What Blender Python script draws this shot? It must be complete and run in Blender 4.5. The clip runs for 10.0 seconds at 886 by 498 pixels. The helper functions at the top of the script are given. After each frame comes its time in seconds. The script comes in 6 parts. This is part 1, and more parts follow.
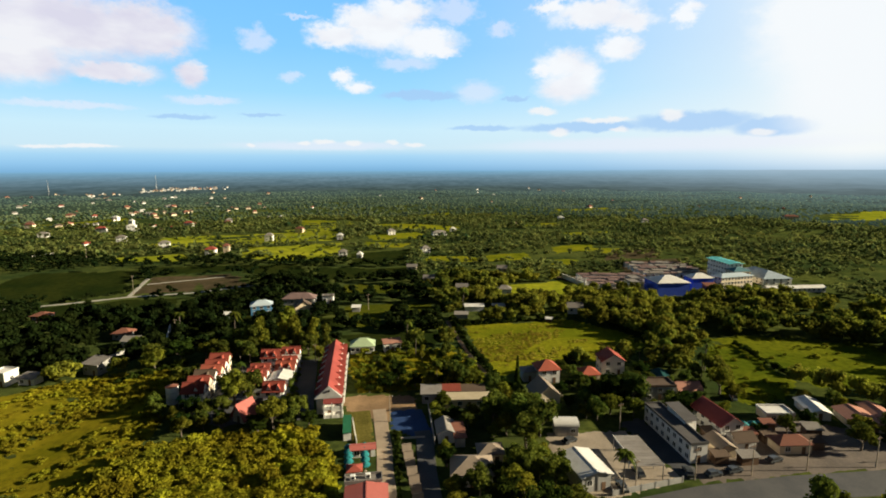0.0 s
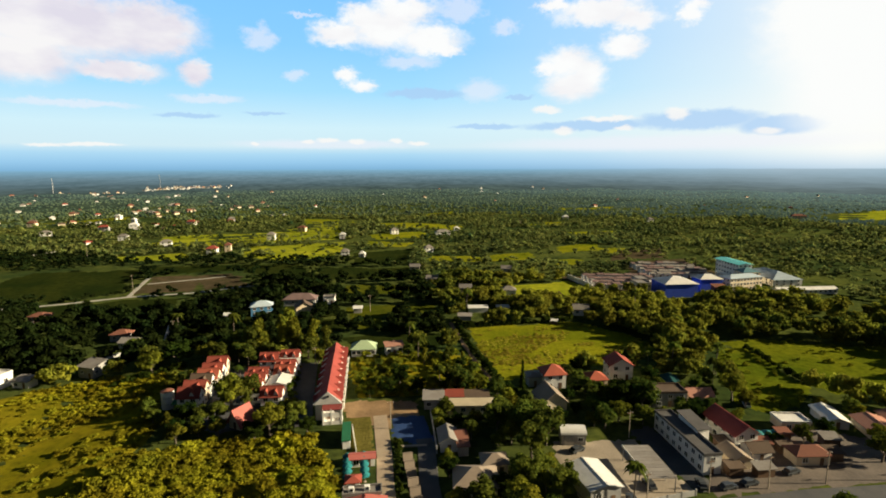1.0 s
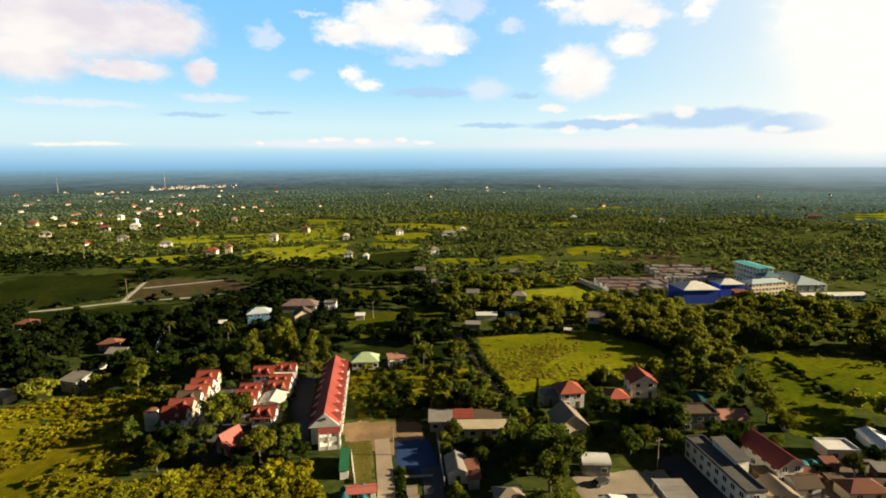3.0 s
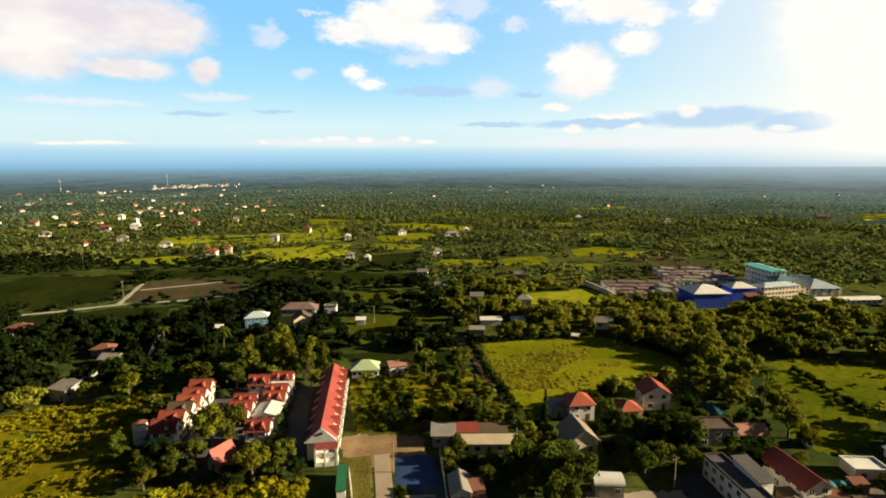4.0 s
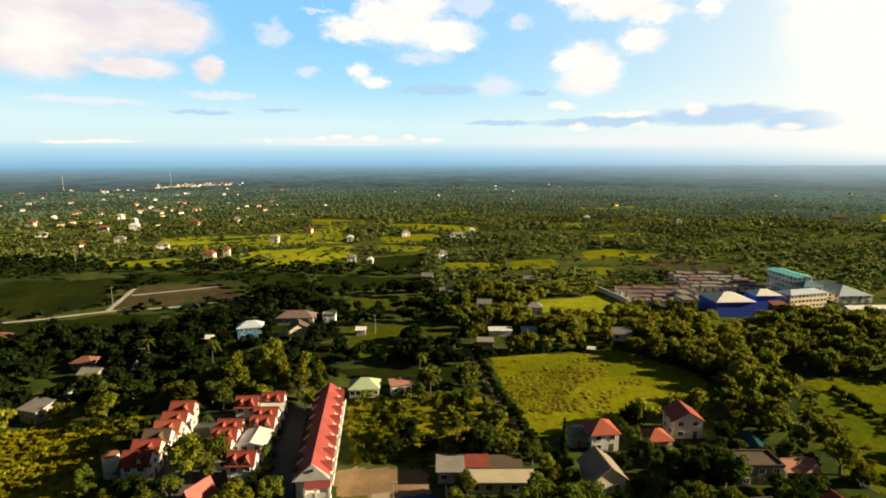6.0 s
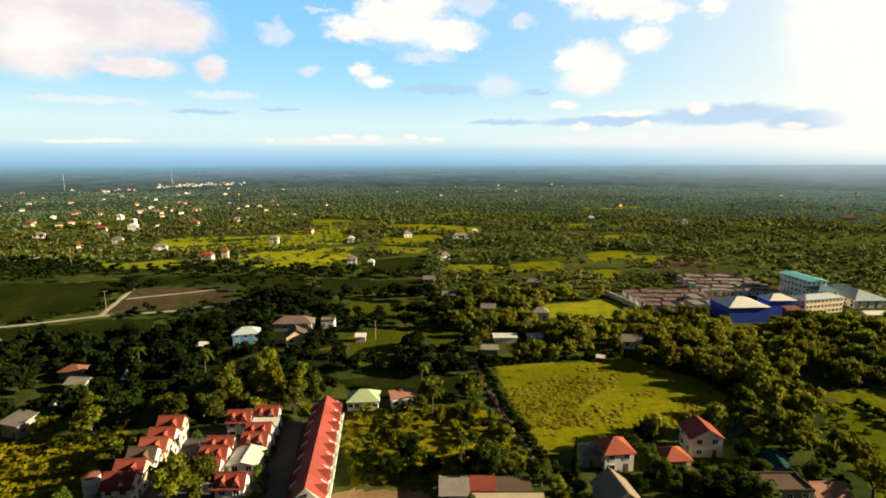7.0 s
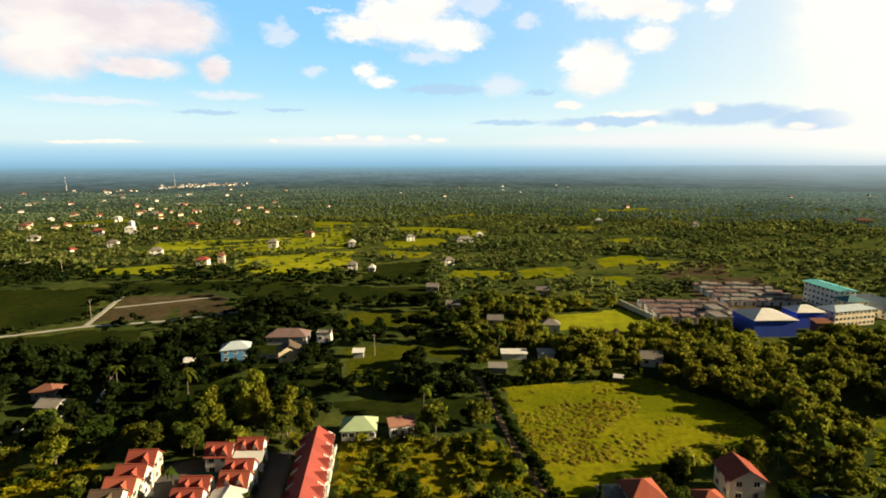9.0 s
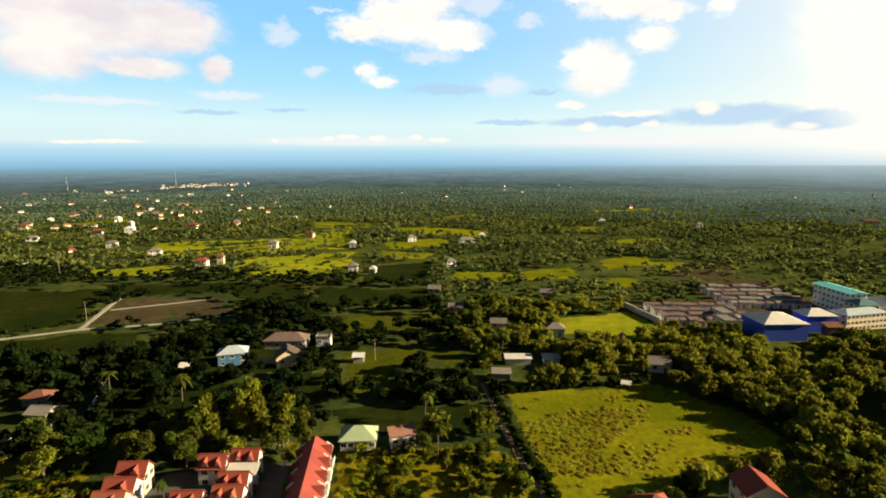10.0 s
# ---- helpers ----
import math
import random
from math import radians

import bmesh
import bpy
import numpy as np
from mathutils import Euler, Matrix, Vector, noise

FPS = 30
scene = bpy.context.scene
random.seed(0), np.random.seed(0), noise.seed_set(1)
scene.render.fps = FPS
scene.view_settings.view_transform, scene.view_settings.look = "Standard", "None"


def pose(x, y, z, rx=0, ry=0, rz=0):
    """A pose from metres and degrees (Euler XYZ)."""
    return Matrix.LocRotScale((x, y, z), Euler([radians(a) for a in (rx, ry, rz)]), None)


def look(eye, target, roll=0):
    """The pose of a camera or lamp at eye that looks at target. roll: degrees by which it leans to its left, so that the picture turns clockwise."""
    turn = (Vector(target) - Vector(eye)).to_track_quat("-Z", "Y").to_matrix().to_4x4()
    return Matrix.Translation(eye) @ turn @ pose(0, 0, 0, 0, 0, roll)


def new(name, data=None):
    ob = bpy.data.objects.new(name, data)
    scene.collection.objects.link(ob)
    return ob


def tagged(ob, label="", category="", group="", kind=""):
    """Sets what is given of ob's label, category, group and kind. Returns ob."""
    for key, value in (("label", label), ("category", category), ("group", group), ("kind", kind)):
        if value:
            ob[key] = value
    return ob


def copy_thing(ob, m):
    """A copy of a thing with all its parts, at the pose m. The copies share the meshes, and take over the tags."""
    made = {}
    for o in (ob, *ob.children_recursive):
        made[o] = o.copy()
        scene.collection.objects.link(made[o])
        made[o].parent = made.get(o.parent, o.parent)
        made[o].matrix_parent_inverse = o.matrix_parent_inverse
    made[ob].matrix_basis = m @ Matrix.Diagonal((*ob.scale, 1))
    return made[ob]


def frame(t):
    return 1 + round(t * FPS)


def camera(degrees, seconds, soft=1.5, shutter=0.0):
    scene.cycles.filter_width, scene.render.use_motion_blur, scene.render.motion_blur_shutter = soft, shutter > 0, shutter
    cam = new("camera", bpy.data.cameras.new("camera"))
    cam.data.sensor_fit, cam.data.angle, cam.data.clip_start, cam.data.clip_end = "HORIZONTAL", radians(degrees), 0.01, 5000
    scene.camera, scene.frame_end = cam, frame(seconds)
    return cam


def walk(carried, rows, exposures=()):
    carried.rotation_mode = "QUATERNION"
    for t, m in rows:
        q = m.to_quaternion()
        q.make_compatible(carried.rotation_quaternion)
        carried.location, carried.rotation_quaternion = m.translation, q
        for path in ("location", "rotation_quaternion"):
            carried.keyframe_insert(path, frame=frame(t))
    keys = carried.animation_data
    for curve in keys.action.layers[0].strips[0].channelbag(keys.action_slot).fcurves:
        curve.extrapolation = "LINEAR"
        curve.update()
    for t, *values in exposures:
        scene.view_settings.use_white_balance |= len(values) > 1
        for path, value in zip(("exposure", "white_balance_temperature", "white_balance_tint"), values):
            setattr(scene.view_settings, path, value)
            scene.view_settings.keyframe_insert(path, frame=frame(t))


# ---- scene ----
cam = camera(81.3, 10.0, soft=1.8)
METRES, EYE, TILT, LEAN, TURN = 73.0, 74.0, 0.0, 0.0, -11.9
EXPOSURE = 1.25
ROWS = [
    (0.0, 0.0, 0.0, 0.0, -0.03, -8.83, 0.18),
    (0.5, 0.0023, 0.034, -0.0006, 0.2, -8.95, 0.13),
    (1.0, 0.003, 0.0706, 0.0004, 0.39, -8.98, 0.15),
    (1.5, -0.0007, 0.1157, 0.0002, 0.54, -9.01, 0.15),
    (2.0, -0.0041, 0.1627, 0.0007, 0.69, -9.04, 0.16),
    (2.5, -0.0066, 0.2113, 0.002, 0.82, -9.05, 0.19),
    (4.0, -0.0118, 0.3663, 0.0097, 1.31, -9.18, 0.16),
    (4.5, -0.0153, 0.421, 0.0128, 1.45, -9.21, 0.14),
    (5.0, -0.0195, 0.4748, 0.0135, 1.54, -9.22, 0.18),
    (5.5, -0.0218, 0.5305, 0.0153, 1.68, -9.28, 0.17),
    (7.0, -0.0336, 0.7051, 0.0231, 2.04, -9.4, 0.16),
    (7.5, -0.0375, 0.7653, 0.0275, 2.14, -9.42, 0.16),
    (8.0, -0.0404, 0.823, 0.031, 2.24, -9.4, 0.16),
    (8.5, -0.0424, 0.8765, 0.0341, 2.36, -9.39, 0.16),
    (9.0, -0.043, 0.9241, 0.0345, 2.47, -9.35, 0.16),
    (9.5, -0.0466, 0.9638, 0.0342, 2.56, -9.37, 0.12),
    (10.0, -0.0502, 0.9972, 0.034, 2.64, -9.35, 0.15),
]
walk(cam, [(t, pose(0, 0, EYE, TILT, LEAN, TURN) @ pose(METRES * x, METRES * y, METRES * z, 90 + pitch, roll, yaw)) for t, x, y, z, yaw, pitch, roll in ROWS],
     [(0.0, EXPOSURE - 0.16, 5980, 10), (0.5, EXPOSURE - 0.13, 6160, 10), (1.0, EXPOSURE - 0.11, 6230, 10), (2.5, EXPOSURE - 0.07, 6430, 10), (4.5, EXPOSURE - 0.03, 6670, 10), (10.0, EXPOSURE, 6780, 10)])

# ---- world, sun and exposure ----
SUN_AZ, SUN_EL = 102.0, 20.0            # degrees; azimuth clockwise from +y
world = bpy.data.worlds.new("world")
scene.world = world
world.use_nodes = True
wn, wl = world.node_tree.nodes, world.node_tree.links
sky = wn.new("ShaderNodeTexSky")
sky.sky_type, sky.sun_disc = "NISHITA", False
sky.sun_elevation, sky.sun_rotation = radians(SUN_EL), radians(SUN_AZ)
wl.new(sky.outputs[0], wn["Background"].inputs[0])
wn["Background"].inputs[1].default_value = 0.012
sun = new("sun", bpy.data.lights.new("sun", "SUN"))
sun.data.energy, sun.data.angle, sun.data.color = 4.8, radians(0.6), (1.0, 0.84, 0.54)
sun.matrix_world = look((0, 0, 0), (-math.sin(radians(SUN_AZ)) * math.cos(radians(SUN_EL)),
                                   -math.cos(radians(SUN_AZ)) * math.cos(radians(SUN_EL)), -math.sin(radians(SUN_EL))))

# ---- materials ----


class Nodes:
    """Builds one node material."""

    def __init__(self, name):
        self.mat = bpy.data.materials.new(name)
        self.mat.use_nodes = True
        self.tree = self.mat.node_tree
        self.tree.nodes.clear()
        self.out = self.node("ShaderNodeOutputMaterial")

    def node(self, kind):
        return self.tree.nodes.new(kind)

    def put(self, socket, value):
        if hasattr(value, "is_linked"):
            self.tree.links.new(value, socket)
        elif isinstance(value, tuple) and len(value) == 3 and socket.type == "RGBA":
            socket.default_value = (*value, 1)
        else:
            socket.default_value = value

    def math(self, op, a, b=0.0, clamp=False):
        n = self.node("ShaderNodeMath")
        n.operation, n.use_clamp = op, clamp
        self.put(n.inputs[0], a)
        self.put(n.inputs[1], b)
        return n.outputs[0]

    def vec(self, op, a, b):
        n = self.node("ShaderNodeVectorMath")
        n.operation = op
        self.put(n.inputs[0], a)
        self.put(n.inputs[1], b)
        return n.outputs["Value"] if op in ("LENGTH", "DOT_PRODUCT") else n.outputs[0]

    def mix(self, f, a, b):
        n = self.node("ShaderNodeMix")
        n.data_type = "RGBA"
        self.put(n.inputs[0], f)
        self.put(n.inputs[6], a)
        self.put(n.inputs[7], b)
        return n.outputs[2]

    def ramp(self, f, *stops, smooth=False):
        n = self.node("ShaderNodeValToRGB")
        self.put(n.inputs[0], f)
        e = n.color_ramp.elements
        while len(e) < len(stops):
            e.new(0.5)
        for el, (p, c) in zip(e, stops):
            el.position = p
            el.color = (c, c, c, 1) if isinstance(c, (int, float)) else (*c, 1)
        if smooth:
            n.color_ramp.interpolation = "EASE"
        return n.outputs[0]

    def noise(self, co, scale, detail=3.0, rough=0.55):
        n = self.node("ShaderNodeTexNoise")
        if co is not None:
            self.put(n.inputs["Vector"], co)
        n.inputs["Scale"].default_value, n.inputs["Detail"].default_value, n.inputs["Roughness"].default_value = scale, detail, rough
        return n.outputs[0]

    def bump(self, height, strength, distance):
        n = self.node("ShaderNodeBump")
        self.put(n.inputs["Height"], height)
        n.inputs["Strength"].default_value, n.inputs["Distance"].default_value = strength, distance
        return n.outputs[0]

    def surface(self, colour, rough=0.9, metal=0.0, normal=None, spec=0.3):
        p = self.node("ShaderNodeBsdfPrincipled")
        self.put(p.inputs["Base Color"], colour)
        self.put(p.inputs["Roughness"], rough)
        p.inputs["Metallic"].default_value = metal
        p.inputs["Specular IOR Level"].default_value = spec
        if normal is not None:
            self.put(p.inputs["Normal"], normal)
        self.tree.links.new(p.outputs[0], self.out.inputs[0])
        return self.mat


def place(k):
    return k.node("ShaderNodeNewGeometry").outputs["Position"]


def plain(name, c1, c2, scale=0.6, fine=6.0, rough=0.85, metal=0.0, bump=0.15, spec=0.3, tint=0.0):
    """Colour that varies at two scales, with fine relief."""
    k = Nodes(name)
    co = place(k)
    big, small = k.noise(co, scale), k.noise(co, fine, 4)
    col = k.mix(k.ramp(k.math("ADD", k.math("MULTIPLY", big, 0.65), k.math("MULTIPLY", small, 0.35)), (0.35, 0.0), (0.65, 1.0)), c1, c2)
    if tint:
        r = k.node("ShaderNodeObjectInfo").outputs["Random"]
        h = k.node("ShaderNodeHueSaturation")
        k.put(h.inputs["Value"], k.math("ADD", k.math("MULTIPLY", r, 2 * tint), 1 - tint))
        k.put(h.inputs["Color"], col)
        col = h.outputs[0]
    return k.surface(col, rough, metal, k.bump(small, bump, 0.05), spec)


def roofing(name, c1, c2, rib=3.0, axis=0, rough=0.8, weather=0.6):
    """Ribbed sheet or tiles with weathering: fine ribs across one axis of the thing."""
    k = Nodes(name)
    co = k.node("ShaderNodeTexCoord").outputs["Object"]
    sep = k.node("ShaderNodeSeparateXYZ")
    k.put(sep.inputs[0], co)
    ribs = k.math("SINE", k.math("MULTIPLY", sep.outputs[axis], rib * 2 * math.pi))
    big, small = k.noise(place(k), 0.35, 4), k.noise(place(k), 3.0, 4)
    dirt = k.ramp(k.math("ADD", k.math("MULTIPLY", big, 0.6), k.math("MULTIPLY", small, 0.4)), (0.4, 0.0), (0.68, 1.0))
    col = k.mix(k.math("MULTIPLY", dirt, weather), c1, c2)
    r = k.node("ShaderNodeObjectInfo").outputs["Random"]
    h = k.node("ShaderNodeHueSaturation")
    k.put(h.inputs["Value"], k.math("ADD", k.math("MULTIPLY", r, 0.25), 0.87))
    k.put(h.inputs["Color"], col)
    return k.surface(h.outputs[0], rough, 0.0, k.bump(k.math("ADD", ribs, k.math("MULTIPLY", small, 1.5)), 0.02, 0.004), 0.05)


def leafy(name, c_dark, c_light, glow=0.40, single=True):
    """Leaves: colour varies from leaf clump to leaf clump, from tree to tree and over the land; some light passes through."""
    k = Nodes(name)
    g = k.node("ShaderNodeNewGeometry")
    land = k.noise(g.outputs["Position"], 0.012, 3)
    fine = k.noise(g.outputs["Position"], 0.14, 2)
    r = g.outputs["Random Per Island"]
    f = k.math("ADD", k.math("MULTIPLY", r, 0.18), k.math("ADD", k.math("MULTIPLY", land, 0.62), k.math("MULTIPLY", fine, 0.42)))
    col = k.mix(k.ramp(f, (0.46, 0.0), (0.76, 1.0)), c_dark, c_light)
    o = k.node("ShaderNodeObjectInfo").outputs["Random"] if single else k.ramp(k.noise(g.outputs["Position"], 0.09, 1), (0.3, 0.0), (0.7, 1.0))
    h = k.node("ShaderNodeHueSaturation")
    k.put(h.inputs["Hue"], k.math("ADD", k.math("MULTIPLY", o, 0.03), 0.490))
    k.put(h.inputs["Value"], k.math("ADD", k.math("MULTIPLY", o, 0.6), 0.7))
    k.put(h.inputs["Color"], col)
    col = h.outputs[0]
    d, t, m = k.node("ShaderNodeBsdfDiffuse"), k.node("ShaderNodeBsdfTranslucent"), k.node("ShaderNodeMixShader")
    k.put(d.inputs[0], col)
    k.put(t.inputs[0], col)
    m.inputs[0].default_value = glow
    k.tree.links.new(d.outputs[0], m.inputs[1])
    k.tree.links.new(t.outputs[0], m.inputs[2])
    k.tree.links.new(m.outputs[0], k.out.inputs[0])
    return k.mat


def grassy(name, c1, c2, c3, scale=0.05, fine=0.9):
    k = Nodes(name)
    co = place(k)
    big, mid, small = k.noise(co, scale, 4, 0.6), k.noise(co, fine, 5, 0.65), k.noise(co, 6.0, 3)
    col = k.mix(k.ramp(big, (0.38, 0.0), (0.62, 1.0)), c1, c2)
    col = k.mix(k.math("MULTIPLY", k.ramp(mid, (0.42, 0.0), (0.68, 1.0)), 0.75), col, c3)
    return k.surface(col, 0.95, 0.0, k.bump(k.math("ADD", mid, k.math("MULTIPLY", small, 0.4)), 0.6, 0.35), 0.0)


M = {
    "ground": grassy("ground_earth_and_undergrowth", (0.036, 0.056, 0.016), (0.095, 0.110, 0.024), (0.020, 0.030, 0.011), 0.018, 0.25),
    "meadow": grassy("meadow_grass", (0.132, 0.150, 0.006), (0.235, 0.222, 0.009), (0.085, 0.098, 0.006), 0.04, 0.5),
    "scrub": grassy("scrub_floor", (0.165, 0.150, 0.006), (0.26, 0.205, 0.010), (0.085, 0.082, 0.006), 0.05, 0.4),
    # grass darkened in its colour to stand in for cloud shade
    "shade_grass": grassy("shade_darkened_grass", (0.015, 0.024, 0.005), (0.031, 0.038, 0.007), (0.010, 0.016, 0.004), 0.03, 0.3),
    "dull_meadow": grassy("dull_olive_grass", (0.060, 0.072, 0.006), (0.105, 0.106, 0.008), (0.035, 0.044, 0.005), 0.04, 0.5),
    "pasture": grassy("green_pasture", (0.076, 0.104, 0.006), (0.145, 0.155, 0.008), (0.046, 0.060, 0.005), 0.03, 0.4),
    "bright_grass": grassy("cropped_bright_grass", (0.215, 0.240, 0.012), (0.320, 0.320, 0.018), (0.12, 0.14, 0.010), 0.02, 0.12),
    "ploughed": grassy("bare_graded_earth", (0.068, 0.050, 0.029), (0.095, 0.070, 0.040), (0.036, 0.040, 0.016), 0.03, 0.2),
    "dry_grass": grassy("dry_trodden_grass", (0.105, 0.092, 0.020), (0.150, 0.125, 0.030), (0.070, 0.066, 0.016), 0.2, 1.2),
    "dirt": plain("packed_dirt", (0.17, 0.105, 0.050), (0.32, 0.205, 0.105), 0.16, 1.6),
    "concrete": plain("pale_concrete", (0.24, 0.195, 0.145), (0.37, 0.305, 0.23), 0.12, 2.5),
    "sandy": plain("sandy_concrete", (0.27, 0.205, 0.14), (0.40, 0.315, 0.22), 0.12, 2.0),
    "dusty": plain("dusty_brown_paving", (0.085, 0.068, 0.056), (0.165, 0.130, 0.104), 0.10, 1.5),
    "asphalt": plain("grey_asphalt", (0.052, 0.052, 0.056), (0.085, 0.082, 0.080), 0.15, 3.0),
    "court": plain("dark_blue_slab", (0.012, 0.036, 0.12), (0.024, 0.056, 0.16), 0.2, 2.0),
    "chalk": plain("pale_gravel_track", (0.30, 0.28, 0.24), (0.42, 0.39, 0.34), 0.1, 1.2),
    "bark": plain("bark", (0.09, 0.07, 0.05), (0.16, 0.13, 0.10), 1.0, 8.0),
    "white_wall": plain("white_painted_plaster", (0.68, 0.65, 0.60), (0.80, 0.78, 0.74), 0.5, 4.0, tint=0.06),
    "cream_wall": plain("cream_painted_plaster", (0.62, 0.50, 0.34), (0.74, 0.62, 0.44), 0.5, 4.0, tint=0.06),
    "grey_wall": plain("bare_grey_block", (0.28, 0.27, 0.26), (0.38, 0.37, 0.35), 0.6, 4.0),
    "rust_wall": plain("faded_salmon_plaster", (0.20, 0.095, 0.075), (0.27, 0.13, 0.10), 0.5, 4.0),
    "blue_wall": plain("deep_blue_painted_wall", (0.030, 0.075, 0.52), (0.042, 0.100, 0.62), 0.3, 3.0),
    "sky_wall": plain("light_blue_painted_wall", (0.055, 0.175, 0.34), (0.08, 0.23, 0.42), 0.5, 4.0),
    "red_roof": roofing("red_roof_tiles", (0.29, 0.072, 0.050), (0.17, 0.048, 0.038)),
    "pink_roof": roofing("faded_pink_red_roof", (0.290, 0.066, 0.054), (0.21, 0.048, 0.042)),
    "orange_roof": roofing("orange_red_roof", (0.34, 0.095, 0.060), (0.23, 0.065, 0.044)),
    "maroon_roof": roofing("maroon_roof_sheet", (0.225, 0.055, 0.050), (0.15, 0.042, 0.038)),
    "grey_roof": roofing("weathered_grey_sheet", (0.24, 0.22, 0.20), (0.14, 0.115, 0.095)),
    "brown_roof": roofing("brown_shingles", (0.125, 0.090, 0.066), (0.080, 0.058, 0.045)),
    "white_roof": roofing("white_sheet_roof", (0.68, 0.66, 0.62), (0.45, 0.42, 0.38)),
    "green_roof": roofing("pale_green_sheet_roof", (0.40, 0.50, 0.30), (0.28, 0.36, 0.22)),
    "teal_roof": roofing("teal_sheet_roof", (0.17, 0.58, 0.58), (0.14, 0.46, 0.48)),
    "dark_green": plain("dark_green_sheet", (0.012, 0.10, 0.045), (0.02, 0.14, 0.06), 0.5, 4),
    "rust_roof": roofing("rusty_sheet_roof", (0.22, 0.095, 0.065), (0.14, 0.065, 0.048)),
    "sand_roof": roofing("cream_sheet_roof", (0.50, 0.42, 0.29), (0.34, 0.28, 0.19), weather=0.6),
    "dull_teal_roof": roofing("dull_teal_sheet", (0.014, 0.060, 0.060), (0.014, 0.045, 0.048), weather=0.6),
    "dark_roof": roofing("dark_grey_roof_deck", (0.105, 0.098, 0.095), (0.065, 0.06, 0.058), weather=0.7),
    "mauve_roof": roofing("mauve_brown_roof_sheet", (0.20, 0.135, 0.125), (0.12, 0.085, 0.08), weather=0.7),
    "pale_blue_roof": roofing("pale_blue_grey_sheet", (0.40, 0.47, 0.52), (0.28, 0.32, 0.35)),
    "coral_roof": roofing("coral_roof_tiles", (0.40, 0.125, 0.105), (0.30, 0.09, 0.075)),
    "salmon_roof": roofing("sun_bleached_salmon_sheet", (0.42, 0.215, 0.155), (0.31, 0.15, 0.11)),
    "taupe_roof": roofing("grey_brown_shingles", (0.27, 0.215, 0.165), (0.18, 0.145, 0.115)),
    "slate_teal_roof": roofing("slate_teal_sheet", (0.13, 0.25, 0.28), (0.09, 0.17, 0.20)),
    "glass": plain("dark_window_glass", (0.012, 0.014, 0.018), (0.022, 0.025, 0.03), 0.5, 2.0, rough=0.12, bump=0.0, spec=0.6),
    "trim": plain("white_trim", (0.70, 0.68, 0.64), (0.80, 0.78, 0.74), 0.8, 5.0),
    "wood": plain("brown_wood", (0.12, 0.07, 0.04), (0.20, 0.12, 0.07), 0.8, 6.0),
    "metal": plain("galvanised_metal", (0.40, 0.40, 0.40), (0.52, 0.52, 0.52), 0.8, 6.0, rough=0.4, metal=0.6),
    "leaf_a": leafy("broad_leaves", (0.032, 0.056, 0.012), (0.160, 0.172, 0.022)),
    "leaf_b": leafy("olive_leaves", (0.064, 0.078, 0.011), (0.240, 0.224, 0.020)),
    "leaf_bush": leafy("sunny_bush_leaves", (0.125, 0.124, 0.010), (0.330, 0.285, 0.014)),
    "leaf_dark": leafy("dark_leaves", (0.012, 0.024, 0.005), (0.042, 0.056, 0.008)),
    "wood_a": leafy("wood_leaves", (0.050, 0.070, 0.013), (0.285, 0.270, 0.030), 0.48, single=False),
    # darker copy of the wood leaves: cloud shade put into the colour
    "wood_shade": leafy("cloud_shade_leaves", (0.007, 0.014, 0.005), (0.024, 0.034, 0.008), single=False),
    "scrub_leaf": leafy("scrub_leaves", (0.130, 0.124, 0.010), (0.330, 0.280, 0.014), single=False),
    "tussock_leaf": leafy("dry_tussock_blades", (0.240, 0.205, 0.022), (0.440, 0.350, 0.045), 0.45, single=False),
    "shrub_leaf": leafy("shrub_leaves", (0.085, 0.104, 0.011), (0.270, 0.265, 0.018), single=False),
    "hedge_leaf": leafy("hedge_leaves", (0.012, 0.024, 0.005), (0.050, 0.064, 0.008), single=False),
    "leaf_far": leafy("woodland_leaves", (0.030, 0.054, 0.022), (0.240, 0.255, 0.066), 0.50, single=False),
    "palm": leafy("palm_leaves", (0.040, 0.058, 0.010), (0.110, 0.125, 0.016)),
}

# ---- helpers for meshes ----


def lerp(a, b, f):
    return a + (b - a) * f


def smooth(a, b, v):
    f = np.clip((v - a) / (b - a), 0, 1)
    return f * f * (3 - 2 * f)


def mesh_of(name, verts, faces, material, shade=False):
    me = bpy.data.meshes.new(name)
    me.from_pydata([tuple(v) for v in verts], [], [tuple(f) for f in faces])
    me.materials.append(material)
    if shade:
        me.polygons.foreach_set("use_smooth", [True] * len(me.polygons))
    me.update()
    return me


def part(name, bm, material, parent, label="", shade=False):
    """Links a bmesh as one mesh object under a thing or a part."""
    me = bpy.data.meshes.new(name)
    bmesh.ops.recalc_face_normals(bm, faces=bm.faces)
    bm.to_mesh(me)
    bm.free()
    me.materials.append(material)
    if shade:
        me.polygons.foreach_set("use_smooth", [True] * len(me.polygons))
    ob = new(name, me)
    ob.parent = parent
    if label:
        tagged(ob, label)
    return ob


def box(bm, x0, x1, y0, y1, z0, z1):
    v = [bm.verts.new((x, y, z)) for z in (z0, z1) for x, y in ((x0, y0), (x1, y0), (x1, y1), (x0, y1))]
    for f in ((3, 2, 1, 0), (4, 5, 6, 7), (0, 1, 5, 4), (1, 2, 6, 5), (2, 3, 7, 6), (3, 0, 4, 7)):
        bm.faces.new([v[i] for i in f])


def hull(bm, low, high):
    """A solid between two rings of points of equal count."""
    a, b = [bm.verts.new(p) for p in low], [bm.verts.new(p) for p in high]
    n = len(a)
    bm.faces.new(a[::-1])
    bm.faces.new(b)
    for i in range(n):
        bm.faces.new((a[i], a[(i + 1) % n], b[(i + 1) % n], b[i]))


